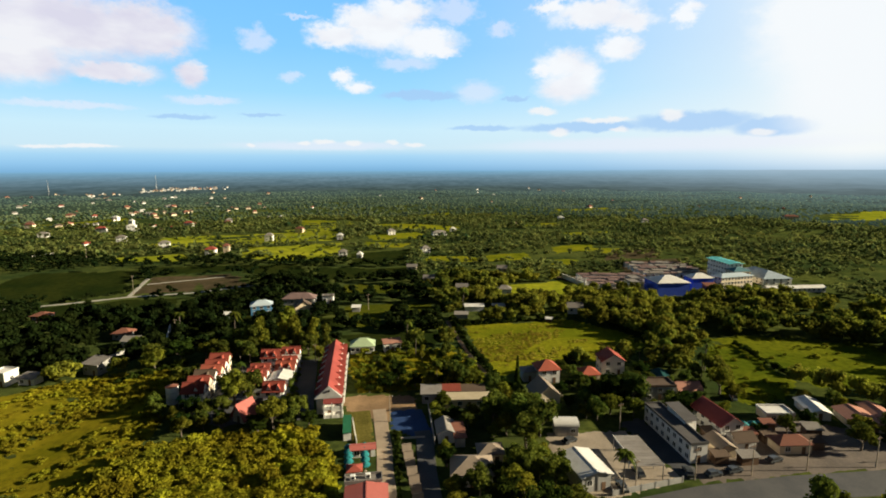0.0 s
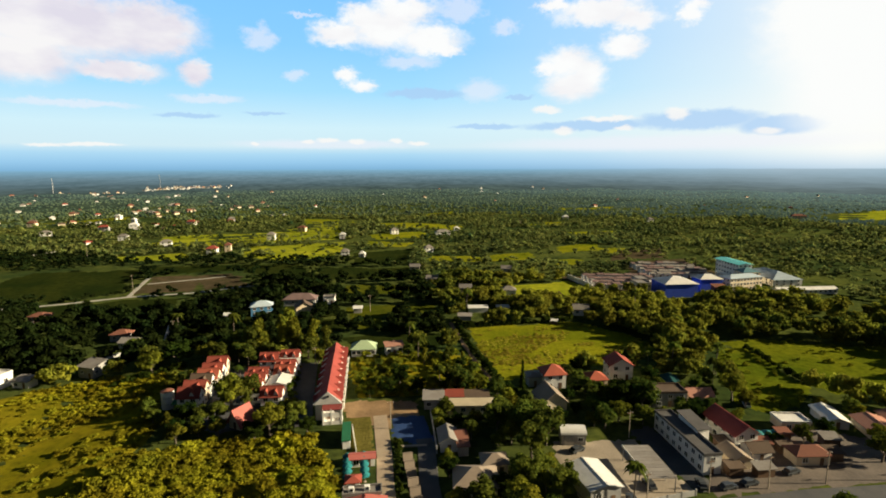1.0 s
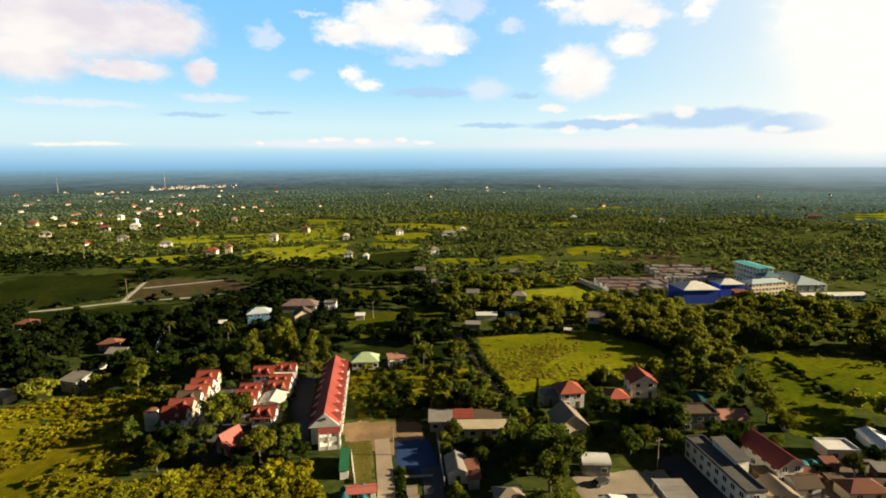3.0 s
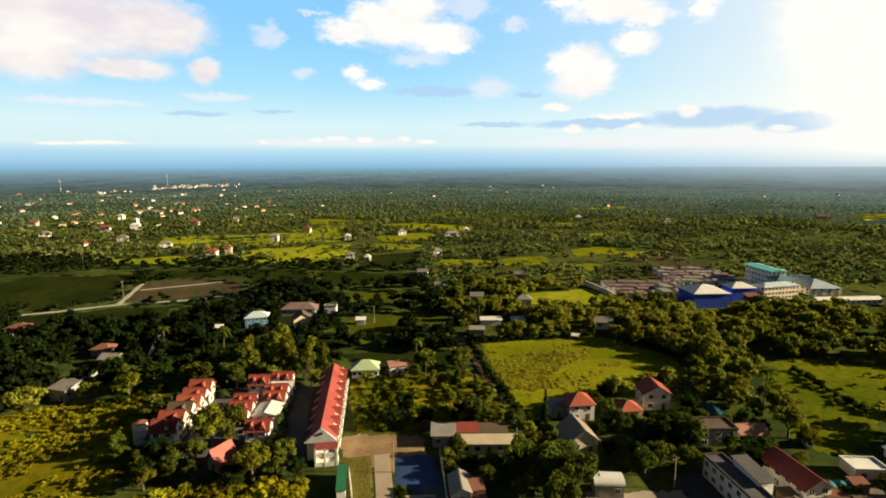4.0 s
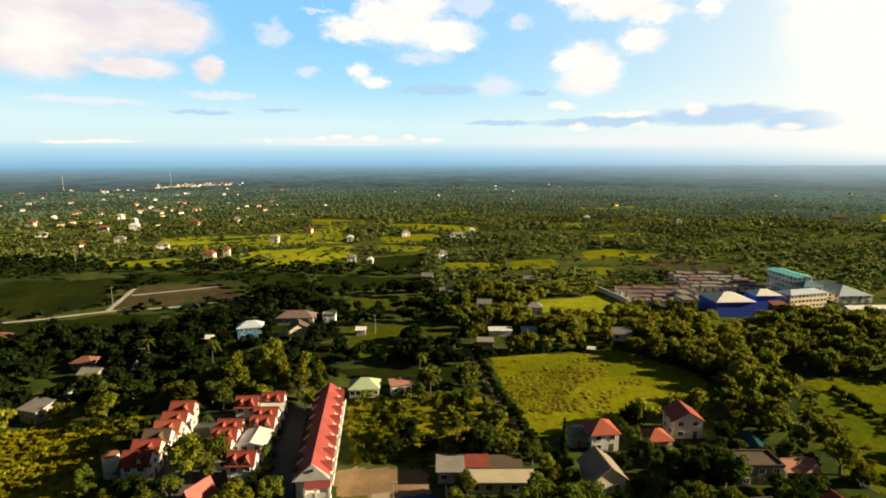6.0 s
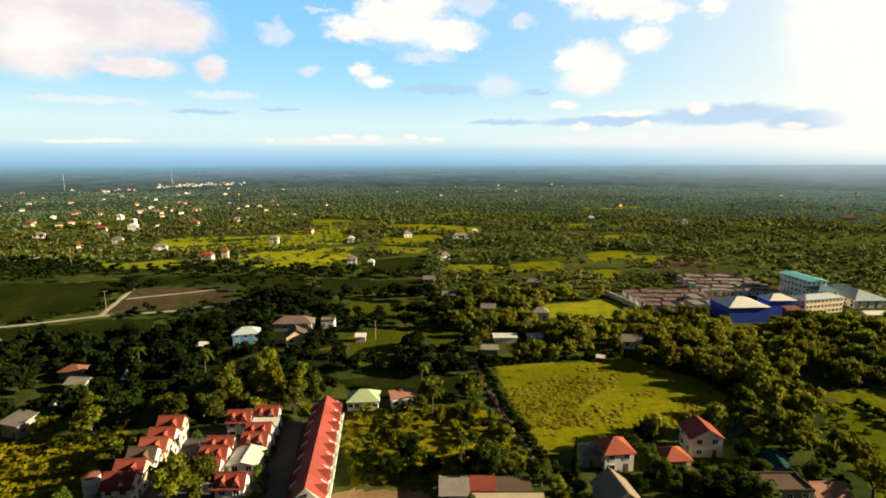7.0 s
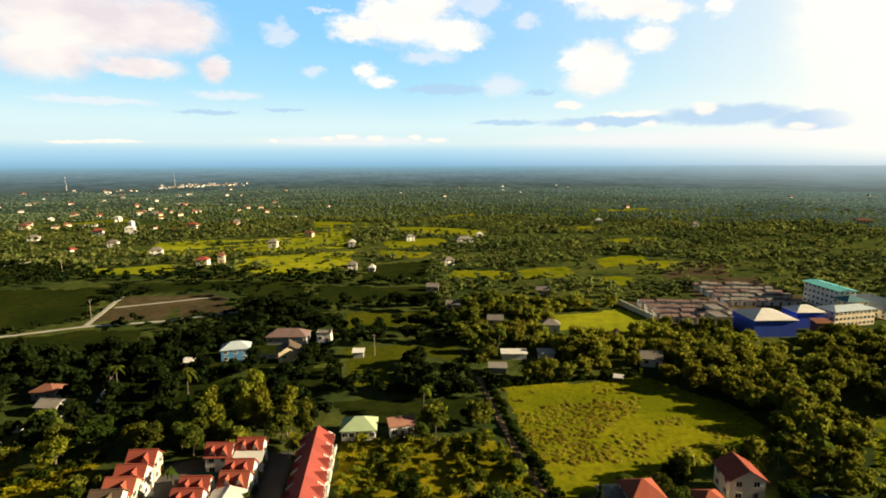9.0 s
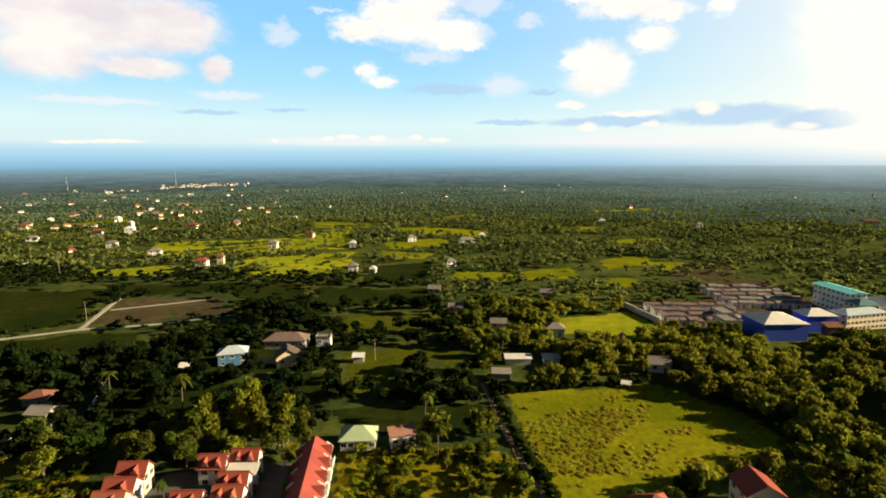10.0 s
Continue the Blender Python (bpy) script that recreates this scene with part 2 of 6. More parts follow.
def slab(bm, quad, thick):
    """A sheet of some thickness hung under a polygon."""
    hull(bm, [(x, y, z - thick) for x, y, z in quad], quad)


def tube(bm, a, b, r0, r1, sides=6):
    a, b = Vector(a), Vector(b)
    q = (b - a).to_track_quat("Z", "Y").to_matrix()
    ring = [q @ Vector((math.cos(2 * math.pi * i / sides), math.sin(2 * math.pi * i / sides), 0)) for i in range(sides)]
    hull(bm, [a + r0 * v for v in ring], [b + r1 * v for v in ring])


# ---- the lie of the land ----


def wave(x, y, s):
    return np.sin(x / s + 1.3) * np.cos(y / s * 0.83 + 0.4) + 0.5 * np.sin(x / s * 2.1 - y / s * 1.7)


def land_z(x, y):
    x, y = np.asarray(x, float), np.asarray(y, float)
    r = np.hypot(x, y)
    z = -3.2 * smooth(-52, -92, x) * smooth(90, 140, y) * (1 - smooth(300, 420, y))
    z = z + 3.0 * wave(x, y, 85) * smooth(360, 700, r)
    return z + 60.0 * smooth(1200, 4900, r) ** 1.5


def zone_hit(poly, x, y):
    """Which of the points lie within a polygon."""
    x, y = np.asarray(x, float), np.asarray(y, float)
    inside = np.zeros(x.shape, bool)
    for (x0, y0), (x1, y1) in zip(poly, poly[1:] + poly[:1]):
        if y0 != y1:
            inside ^= ((y0 > y) != (y1 > y)) & (x < (x1 - x0) * (y - y0) / (y1 - y0) + x0)
    return inside


def ring_sheet(name, radii, material, steps, lift=0.0):
    verts, faces = [], []
    for r in radii:
        for i in range(steps):
            a = 2 * math.pi * i / steps
            verts.append((r * math.sin(a), r * math.cos(a)))
    v = np.array(verts)
    z = land_z(v[:, 0], v[:, 1]) + lift
    if lift == 0:
        z = z - 14 * smooth(1180, 1500, np.hypot(v[:, 0], v[:, 1]))
    for k in range(len(radii) - 1):
        for i in range(steps):
            j = (i + 1) % steps
            faces.append((k * steps + i, k * steps + j, (k + 1) * steps + j, (k + 1) * steps + i)[::-1])
    if radii[0] < 1:
        faces.append(tuple(range(steps))[::-1])
    return new(name, mesh_of(name, np.column_stack([v, z]), faces, material, True))


near_r = [0.5, 20, 40, 60, 80] + [100 + 8 * i for i in range(38)] + [404 * 1.045 ** i for i in range(1, 55)]
ground = tagged(ring_sheet("ground", near_r, M["ground"], 220), "green earth and undergrowth of a wide plain", "ground", kind="structure")

# far land: a glowing sheet, haze painted in, bluer afar, paler sunward
k = Nodes("painted_haze_land")
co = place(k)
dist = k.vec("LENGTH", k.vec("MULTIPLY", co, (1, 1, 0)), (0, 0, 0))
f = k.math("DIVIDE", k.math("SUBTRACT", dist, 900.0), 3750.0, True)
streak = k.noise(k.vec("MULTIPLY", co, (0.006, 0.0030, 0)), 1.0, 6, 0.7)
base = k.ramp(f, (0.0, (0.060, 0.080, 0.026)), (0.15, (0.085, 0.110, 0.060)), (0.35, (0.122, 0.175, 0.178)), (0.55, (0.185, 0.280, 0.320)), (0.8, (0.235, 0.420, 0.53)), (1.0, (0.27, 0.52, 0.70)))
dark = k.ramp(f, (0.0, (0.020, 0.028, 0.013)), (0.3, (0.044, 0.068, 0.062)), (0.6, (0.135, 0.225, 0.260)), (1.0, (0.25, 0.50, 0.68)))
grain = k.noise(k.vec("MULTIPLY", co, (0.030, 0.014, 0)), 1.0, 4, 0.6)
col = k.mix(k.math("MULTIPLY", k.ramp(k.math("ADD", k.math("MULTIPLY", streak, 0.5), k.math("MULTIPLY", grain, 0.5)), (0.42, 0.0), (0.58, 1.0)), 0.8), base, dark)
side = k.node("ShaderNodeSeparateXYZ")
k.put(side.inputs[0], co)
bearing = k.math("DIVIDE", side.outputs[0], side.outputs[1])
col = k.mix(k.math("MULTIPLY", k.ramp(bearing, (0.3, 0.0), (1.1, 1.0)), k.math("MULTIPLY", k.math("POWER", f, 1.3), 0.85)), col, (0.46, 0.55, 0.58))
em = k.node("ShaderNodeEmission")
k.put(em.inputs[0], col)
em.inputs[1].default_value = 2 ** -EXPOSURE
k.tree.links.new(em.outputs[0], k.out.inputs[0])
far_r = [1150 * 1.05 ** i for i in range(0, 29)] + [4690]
tagged(ring_sheet("backdrop_land", far_r, k.mat, 220, 0.4), "distant wooded plain with blue haze painted into its glow", "backdrop", kind="structure")

# ---- sky backdrop: blue sky, cumulus and the strip of sea above the plain ----
# clouds: azimuth, elevation and half sizes in degrees
WHITE = [(5.4, 14.19, 4.12, 2.11), (0.7, 13.54, 2.6, 1.16), (10.2, 13.16, 3.57, 1.5), (7.2, 15.93, 3.53, 1.54), (3.1, 15.02, 2.1, 1.35), (11.5, 12.24, 2.03, 0.65), (1.3, 9.5, 1.17, 0.72), (2.9, 8.52, 1.43, 0.62),
         (27.6, 15.21, 4.3, 1.29), (23.5, 15.96, 1.96, 0.7), (31.1, 14.27, 2.33, 0.99), (30.2, 11.84, 2.01, 1.23), (24.7, 10.61, 2.59, 1.51), (25.2, 8.41, 2.93, 1.54), (26.7, 9.43, 1.77, 1.73), (22.7, 10.1, 1.26, 0.71), (36.1, 14.37, 1.34, 0.95)]
LOW = [(24.5, 3.75, 1.27, 0.52), (35.5, 5.23, 1.25, 0.75), (22.7, 5.97, 1.63, 0.46), (43.3, 3.34, 1.29, 0.4), (30.6, 3.94, 1.08, 0.33), (-8.3, 2.52, 0.5, 0.23), (-2.9, 2.74, 0.82, 0.29), (-0.8, 2.93, 1.3, 0.35), (2.2, 2.83, 1.08, 0.36), (6.4, 2.9, 0.86, 0.3),
       (8.9, 2.6, 1.23, 0.24), (-22.6, 2.17, 3.03, 0.2), (-25.9, 2.05, 1.6, 0.19), (29.0, 4.94, 3.29, 0.34)]
GLARE = [(47.6, 11.68, 5.0, 4.84), (49.5, 7.46, 4.86, 4.96), (45.5, 13.2, 3.2, 2.4)]
PINK = [(-23.7, 12.18, 8.16, 2.61), (-17.2, 12.75, 4.2, 2.2), (-26.7, 9.35, 3.81, 1.89), (-20.0, 8.87, 3.58, 0.83), (-13.4, 9.12, 1.26, 1.09), (-16.3, 11.63, 2.85, 1.08)]
FAINT = [(-7.1, 12.62, 1.52, 1.13), (-12.3, 6.72, 3.2, 0.37), (8.1, 10.93, 2.99, 0.66), (15.7, 8.12, 2.28, 1.14), (-23.5, 5.7, 4.82, 0.29), (-2.9, 15.08, 1.79, 0.3), (13.4, 16.02, 2.47, 1.13), (18.1, 14.24, 1.51, 0.78), (-4.0, 9.34, 1.13, 0.55), (34.4, 2.41, 16.7, 0.77), (-0.8, 2.46, 9.4, 0.47)]
GREY = [(9.5, 7.77, 3.75, 0.52), (-7.0, 5.48, 2.0, 0.22), (-14.4, 5.13, 2.61, 0.27), (16.2, 4.35, 3.33, 0.29), (26.8, 4.27, 6.17, 0.51), (37.3, 4.52, 5.34, 0.9), (44.1, 3.8, 3.17, 0.79), (19.8, 7.41, 1.3, 0.28)]
k = Nodes("sky_and_clouds")
uv = k.node("ShaderNodeTexCoord").outputs["UV"]
warp1 = k.vec("SUBTRACT", k.node("ShaderNodeTexNoise").outputs["Color"], (0.5, 0.5, 0.5))
n1 = warp1.node.inputs[0].links[0].from_node
k.put(n1.inputs["Vector"], k.vec("MULTIPLY", uv, (0.62, 0.95, 1)))
n1.inputs["Scale"].default_value, n1.inputs["Detail"].default_value, n1.inputs["Roughness"].default_value = 1.0, 5.0, 0.64
sep = k.node("ShaderNodeSeparateXYZ")
k.put(sep.inputs[0], uv)
az, el = sep.outputs[0], sep.outputs[1]
swell = k.math("ADD", k.math("MULTIPLY", el, 0.13), 0.12)      # warp less towards the horizon
warped = k.vec("ADD", uv, k.vec("MULTIPLY", warp1, k.node("ShaderNodeCombineXYZ").outputs[0]))
comb = [n for n in k.tree.nodes if n.bl_idname == "ShaderNodeCombineXYZ"][0]
k.put(comb.inputs[0], k.math("MULTIPLY", swell, 1.9))
k.put(comb.inputs[1], k.math("MULTIPLY", swell, 1.4))


def bank(blobs, lo, hi):
    total = None
    for a, e, ra, re in blobs:
        d = k.vec("LENGTH", k.vec("MULTIPLY", k.vec("SUBTRACT", warped, (a, e, 0)), (1 / ra, 1 / re, 0)), (0, 0, 0))
        g = k.math("SUBTRACT", 1.5, d, True)
        if total is not None:
            g = k.math("SMOOTH_MAX", total, g)
            g.node.inputs[2].default_value = 0.22
        total = g
    return k.ramp(total, (lo, 0.0), (hi, 1.0), smooth=True)


hgt = k.math("DIVIDE", k.math("ADD", el, 2.0), 22.0, True)     # -2 to 20 degrees
grad = k.ramp(hgt, (0.060, (0.14, 0.28, 0.38)), (0.085, (0.22, 0.46, 0.67)), (0.115, (0.31, 0.58, 0.80)), (0.155, (0.43, 0.70, 0.87)), (0.19, (0.66, 0.84, 0.88)),
              (0.28, (0.66, 0.88, 0.93)), (0.45, (0.38, 0.74, 0.97)), (0.65, (0.26, 0.63, 0.98)), (0.9, (0.21, 0.57, 0.99)))
glare = k.ramp(k.math("DIVIDE", k.math("SUBTRACT", az, 8.0), 42.0, True), (0.0, 0.0), (0.45, 0.22), (0.75, 0.55), (1.0, 1.0))
up = k.ramp(hgt, (0.07, 0.35), (0.16, 1.0))
grad = k.mix(k.math("MULTIPLY", glare, up), grad, (1.0, 0.985, 0.90))
puff = k.noise(k.vec("MULTIPLY", uv, (0.16, 0.32, 1)), 1.0, 4, 0.5)
col = k.mix(k.math("MULTIPLY", bank(FAINT, 0.15, 1.0), 0.55), grad, (0.90, 0.88, 0.92))
col = k.mix(k.math("MULTIPLY", bank(PINK, 0.05, 0.9), 0.95), col, k.mix(k.ramp(puff, (0.38, 0.0), (0.62, 1.0)), (0.80, 0.73, 0.78), (0.99, 0.93, 0.88)))
col = k.mix(k.math("MULTIPLY", bank(GREY, 0.15, 0.75), 0.8), col, (0.42, 0.63, 0.88))
col = k.mix(bank(GLARE, 0.05, 1.2), col, (1.0, 0.985, 0.93))
col = k.mix(k.math("MULTIPLY", bank(LOW, 0.35, 1.1), 0.85), col, (0.99, 0.95, 0.88))
col = k.mix(bank(WHITE, 0.05, 1.1), col, k.mix(k.ramp(puff, (0.35, 0.0), (0.55, 1.0)), (0.93, 0.90, 0.88), (1.0, 0.985, 0.94)))
em = k.node("ShaderNodeEmission")
k.put(em.inputs[0], col)
em.inputs[1].default_value = 1.08 * 2 ** -EXPOSURE
k.tree.links.new(em.outputs[0], k.out.inputs[0])
cols, rows_, sky_r = 54, 28, 4700.0
verts, faces, uvs = [], [], []
for j in range(rows_ + 1):
    for i in range(cols + 1):
        a, e = lerp(-48.0, 57.0, i / cols), lerp(-2.5, 25.0, j / rows_)
        verts.append((5 + sky_r * math.sin(radians(a)) * math.cos(radians(e)), 36 + sky_r * math.cos(radians(a)) * math.cos(radians(e)), 75 + sky_r * math.sin(radians(e))))
        uvs.append((a, e))
for j in range(rows_):
    for i in range(cols):
        o = j * (cols + 1) + i
        faces.append((o, o + 1, o + cols + 2, o + cols + 1))
sky_me = mesh_of("backdrop_sky", verts, faces, k.mat, True)
layer = sky_me.uv_layers.new(name="degrees")
for lp in sky_me.loops:
    layer.data[lp.index].uv = uvs[lp.vertex_index]
tagged(new("backdrop_sky", sky_me), "blue sky with white cumulus above a hazy strip of sea", "backdrop", kind="structure")

# ---- fields, yards and roads: sheets laid on the ground ----


def field(name, poly, material, label, category, cell=2.0, lift=0.06, ragged=0.6):
    """A sheet that follows the ground inside a polygon, with a ragged edge; one cell past the edge is sunk, so that the rim dips under."""
    rng = np.random.default_rng(len(name) + len(poly) + int(abs(poly[0][0])))
    xs, ys = [p[0] for p in poly], [p[1] for p in poly]
    nx, ny = int((max(xs) - min(xs)) / cell) + 3, int((max(ys) - min(ys)) / cell) + 3
    gx, gy = np.meshgrid(min(xs) - cell + cell * np.arange(nx + 1), min(ys) - cell + cell * np.arange(ny + 1))
    gx, gy = gx + rng.uniform(-0.3, 0.3, gx.shape) * cell, gy + rng.uniform(-0.3, 0.3, gy.shape) * cell
    jx, jy = gx + ragged * cell * wave(gx, gy, 3.1 * cell), gy + ragged * cell * wave(gy, gx, 2.7 * cell)
    ins = zone_hit(poly, jx, jy)
    gz = land_z(gx, gy) + np.where(ins, lift, -0.15)
    index, verts, faces = {}, [], []
    for j in range(ny):
        for i in range(nx):
            quad = ((j, i), (j, i + 1), (j + 1, i + 1), (j + 1, i))
            if sum(ins[q] for q in quad) >= 1:
                face = []
                for q in quad:
                    if q not in index:
                        index[q] = len(verts)
                        verts.append((gx[q], gy[q], gz[q]))
                    face.append(index[q])
                faces.append(face)
    return tagged(new(name, mesh_of(name, verts, faces, material, True)), label, category, kind="structure")


def strip(name, line, width, material, label, category, lift=0.10, edge=0.0):
    """A road or path along a line of points, following the ground."""
    pts = []
    for (x0, y0), (x1, y1) in zip(line, line[1:]):
        n = max(1, int(math.hypot(x1 - x0, y1 - y0) / 4))
        pts += [(lerp(x0, x1, i / n), lerp(y0, y1, i / n)) for i in range(n)]
    pts.append(line[-1])
    verts, faces = [], []
    for i, (x, y) in enumerate(pts):
        ax, ay = pts[max(0, i - 1)]
        bx, by = pts[min(len(pts) - 1, i + 1)]
        l = math.hypot(bx - ax, by - ay)
        nx, ny = (by - ay) / l, -(bx - ax) / l
        w = width / 2 * (1 + edge * math.sin(i * 1.7))
        for s, dz in ((-1.06, -0.2), (-1, lift), (1, lift), (1.06, -0.2)):
            px, py = x + s * w * nx, y + s * w * ny
            verts.append((px, py, float(land_z(px, py)) + dz))
    for i in range(len(pts) - 1):
        for c in range(3):
            faces.append((4 * i + c, 4 * i + c + 1, 4 * i + c + 5, 4 * i + c + 4))
    return tagged(new(name, mesh_of(name, verts, faces, material, False)), label, category, kind="structure")


BIG_FIELD = [(58, 231), (112, 229), (128, 205), (128, 186), (100, 176), (84, 174), (55, 168), (55, 184), (57, 208)]
RIGHT_SLOPE = [(151, 180), (159, 183), (160, 162), (157, 143), (142, 131), (127, 129), (122, 138), (129, 147), (133, 158)]
RIGHT_FIELD = [(160, 188), (178, 190), (222, 168), (205, 138), (180, 126), (160, 138), (158, 160)]
FAR_STRIP = [(250, 208), (275, 200), (258, 188), (240, 196)]
MEADOW = [(-125, 190), (-95, 207), (-57, 205), (-56, 176), (-52, 150), (-56, 140), (-74, 112), (-100, 112)]
THICKET = [(-75, 112), (-54, 141), (-30, 145), (-8, 143), (-3, 120), (-2, 100), (-40, 98)]
PLOT_A = [(4, 280), (26, 278), (51, 275), (50, 250), (38, 262), (24, 262), (20, 236), (5, 240)]
PLOT_B = [(2, 230), (48, 224), (49, 210), (30, 208), (4, 211)]
STRIP_A = [(-16, 402), (8, 392), (56, 383), (51, 344), (8, 352), (-13, 350)]
STRIP_B = [(2, 334), (48, 325), (48, 301), (0, 305)]
GARDEN = [(3, 204), (27, 200), (46, 200), (51, 178), (51, 164), (34, 161), (5, 166)]
LEFT_DIM = [(-170, 326), (-88, 333), (-74, 303), (-150, 296)]
GRADED = [(-123, 343), (-126, 389), (-75, 390), (-52, 346)]
LEFT_FIELD = [(-150, 425), (-33, 420), (2, 330), (-40, 348), (-72, 398), (-125, 395)]
FAR_LEFT = [(-215, 420), (-140, 415), (-132, 350), (-165, 335), (-225, 350)]
BRIGHT_A = [(-184, 620), (-76, 633), (-32, 682), (2, 748), (4, 541), (-98, 523), (-184, 562)]
BRIGHT_E = [(-193, 487), (-132, 495), (-121, 452), (-185, 460)]
BRIGHT_F = [(-84, 512), (6, 518), (6, 440), (-49, 434), (-78, 460)]
BRIGHT_B = [(14, 459), (67, 474), (56, 394), (10, 402)]
BRIGHT_C = [(195, 452), (252, 470), (237, 430), (190, 414)]
BRIGHT_D = [(105, 309), (149, 313), (153, 286), (115, 269), (102, 289)]
FAR_YELLOW = [(777, 700), (950, 705), (800, 590), (670, 602)]
FAR_PLOTS = [[(260, 560), (330, 575), (320, 545), (262, 535)], [(30, 560), (95, 590), (100, 545), (40, 528)], [(400, 900), (520, 920), (500, 860), (390, 850)],
             [(-420, 830), (-300, 850), (-290, 800), (-400, 790)], [(90, 840), (190, 850), (180, 800), (80, 800)], [(120, 420), (165, 430), (160, 395), (118, 392)],
             [(-46, 775), (30, 772), (28, 700), (-42, 700)], [(52, 676), (160, 648), (146, 596), (58, 618)], [(30, 525), (74, 510), (66, 480), (28, 492)], [(74, 434), (119, 418), (112, 393), (70, 404)], [(262, 698), (310, 674), (288, 636), (248, 654)], [(174, 392), (195, 385), (180, 362), (164, 368)], [(240, 440), (262, 437), (244, 405), (228, 410)]]
PLOT_C = [(-64, 231), (-50, 251), (-10, 261), (2, 257), (3, 238), (-20, 231), (-46, 226)]
COMPOUND = [(-45, 200), (-12, 202), (-11, 156), (-34, 150), (-46, 160)]
field("field_meadow", BIG_FIELD, M["meadow"], "sunlit rough meadow of yellow-green grass", "field", 1.5)
field("field_slope", RIGHT_SLOPE, M["pasture"], "sloping green pasture beside a belt of trees", "field", 1.6)
field("field_pasture", RIGHT_FIELD, M["pasture"], "green pasture crossed by a hedge", "field", 2.0)
field("field_strip", FAR_STRIP, M["bright_grass"], "bright yellow-green strip of grass", "field", 2.0)
field("field_scrub", MEADOW, M["scrub"], "olive scrubby meadow with low bushes", "field", 1.5)
field("thicket_floor", THICKET, M["scrub"], "overgrown ground under a dense sunny thicket", "field", 1.5)
field("field_plot", PLOT_A, M["dull_meadow"], "small grass plot between dark trees", "field", 2.0)
field("field_garden", PLOT_B, M["shade_grass"], "grass with shade in its colour behind a row of houses", "field", 2.0)
field("field_garden", PLOT_C, M["shade_grass"], "grass darkened as cloud shade among trees behind a housing compound", "field", 2.0)
# dark sheet laid over brighter ground as painted cloud shade
field("field_shade", [(-78, 240), (-78, 302), (1, 302), (1, 262), (-12, 264), (-52, 254), (-66, 233)], M["shade_grass"], "ground sheet darkened as cloud shade beneath trees", "field", 2.5, 0.04)
field("field_terrace", STRIP_A, M["shade_grass"], "green field strips between dark hedges", "field", 3.0)
field("field_narrow", STRIP_B, M["dull_meadow"], "narrow green field between trees", "field", 2.5)
field("garden_floor", GARDEN, M["scrub"], "overgrown garden ground behind houses", "field", 1.6)
field("field_dim", LEFT_DIM, M["shade_grass"], "green grass darkened as cloud shade below a gravel track", "field", 3.0)
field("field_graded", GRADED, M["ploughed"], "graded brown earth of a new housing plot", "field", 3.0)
field("field_left", LEFT_FIELD, M["shade_grass"], "green field darkened as cloud shade, with soft hedges", "field", 3.0)
field("field_far_left", FAR_LEFT, M["shade_grass"], "green fields far off, darkened as cloud shade", "field", 4.0)
field("field_bright", BRIGHT_A, M["bright_grass"], "bright yellow-green open fields in the sun", "field", 3.5)
field("field_bright", BRIGHT_E, M["bright_grass"], "bright yellow-green grass field", "field", 4.0)
field("field_bright", BRIGHT_F, M["bright_grass"], "bright yellow-green field with scattered trees", "field", 4.0)
field("field_bright_small", BRIGHT_B, M["shade_grass"], "mown grass field among trees", "field", 4.0)
field("field_bright_patch", BRIGHT_C, M["meadow"], "pale field patch in the woodland", "field", 4.0)
field("field_lawn", BRIGHT_D, M["bright_grass"], "bright lawn beside a building site", "field", 2.5)
field("field_yellow", FAR_YELLOW, M["bright_grass"], "yellow field far off in the plain", "field", 12.0)
for pl in FAR_PLOTS:
    field("field_clearing", pl, M["meadow"], "small clearing in the far woodland", "field", 3.0)
field("field_earth", [(212, 378), (264, 376), (300, 430), (252, 432)], M["ploughed"], "bare brown earth behind a building site", "field", 3.0)
field("yard_compound", COMPOUND, M["asphalt"], "grey paved yard between red-roofed houses", "yard", 2.0, 0.07, 0.2)
COURT_DIRT = [(1, 162), (6.6, 164), (24, 159.5), (23, 149.5), (14.5, 149), (14, 143), (9.4, 143), (9, 150), (1.5, 152.5)]
GRASS_STRIP = [(2, 152.5), (9, 152), (8.4, 132), (2.6, 132)]
LANE = [(11.6, 152), (11.0, 130), (10.2, 119), (9.4, 96)]
DARK_LANE = [(22.4, 136), (22.3, 131), (20.3, 116), (18.6, 94)]
YARD_RIGHT = [(56, 128), (79, 124), (80, 100), (60, 96), (52, 97), (54, 118)]
YARD_SIDE = [(79.5, 128), (88, 131), (88, 112), (86, 98.5), (80.5, 99), (79.5, 112)]
YARD_FAR = [(94, 112), (128, 122), (142, 112), (150, 92), (135, 92.5), (105, 95.8), (84, 97), (84, 101)]
field("yard_dirt", COURT_DIRT, M["dirt"], "bare brown dirt at a lane's end", "yard", 1.0, 0.08, 0.4)
field("yard_slab", [(14.6, 150), (24.5, 150), (25.4, 134), (20, 133), (14.2, 139)], M["court"], "dark blue-grey paved slab in shade", "yard", 1.0, 0.11, 0.1)
field("yard_grass", GRASS_STRIP, M["dry_grass"], "narrow dry lawn beside a concrete lane", "yard", 0.8, 0.09, 0.2)
strip("lane_concrete", LANE, 4.0, M["sandy"], "pale concrete lane", "road", 0.10)
strip("lane_asphalt", DARK_LANE, 4.6, M["asphalt"], "dark asphalt lane in shade", "road", 0.14)
strip("lane_compound", [(-10.6, 150), (-11.2, 165), (-10.8, 200)], 5.0, M["asphalt"], "grey lane between terraced houses", "road", 0.13)
field("yard_concrete", YARD_RIGHT, M["concrete"], "pale concrete yard round sheds", "yard", 1.2, 0.07, 0.2)
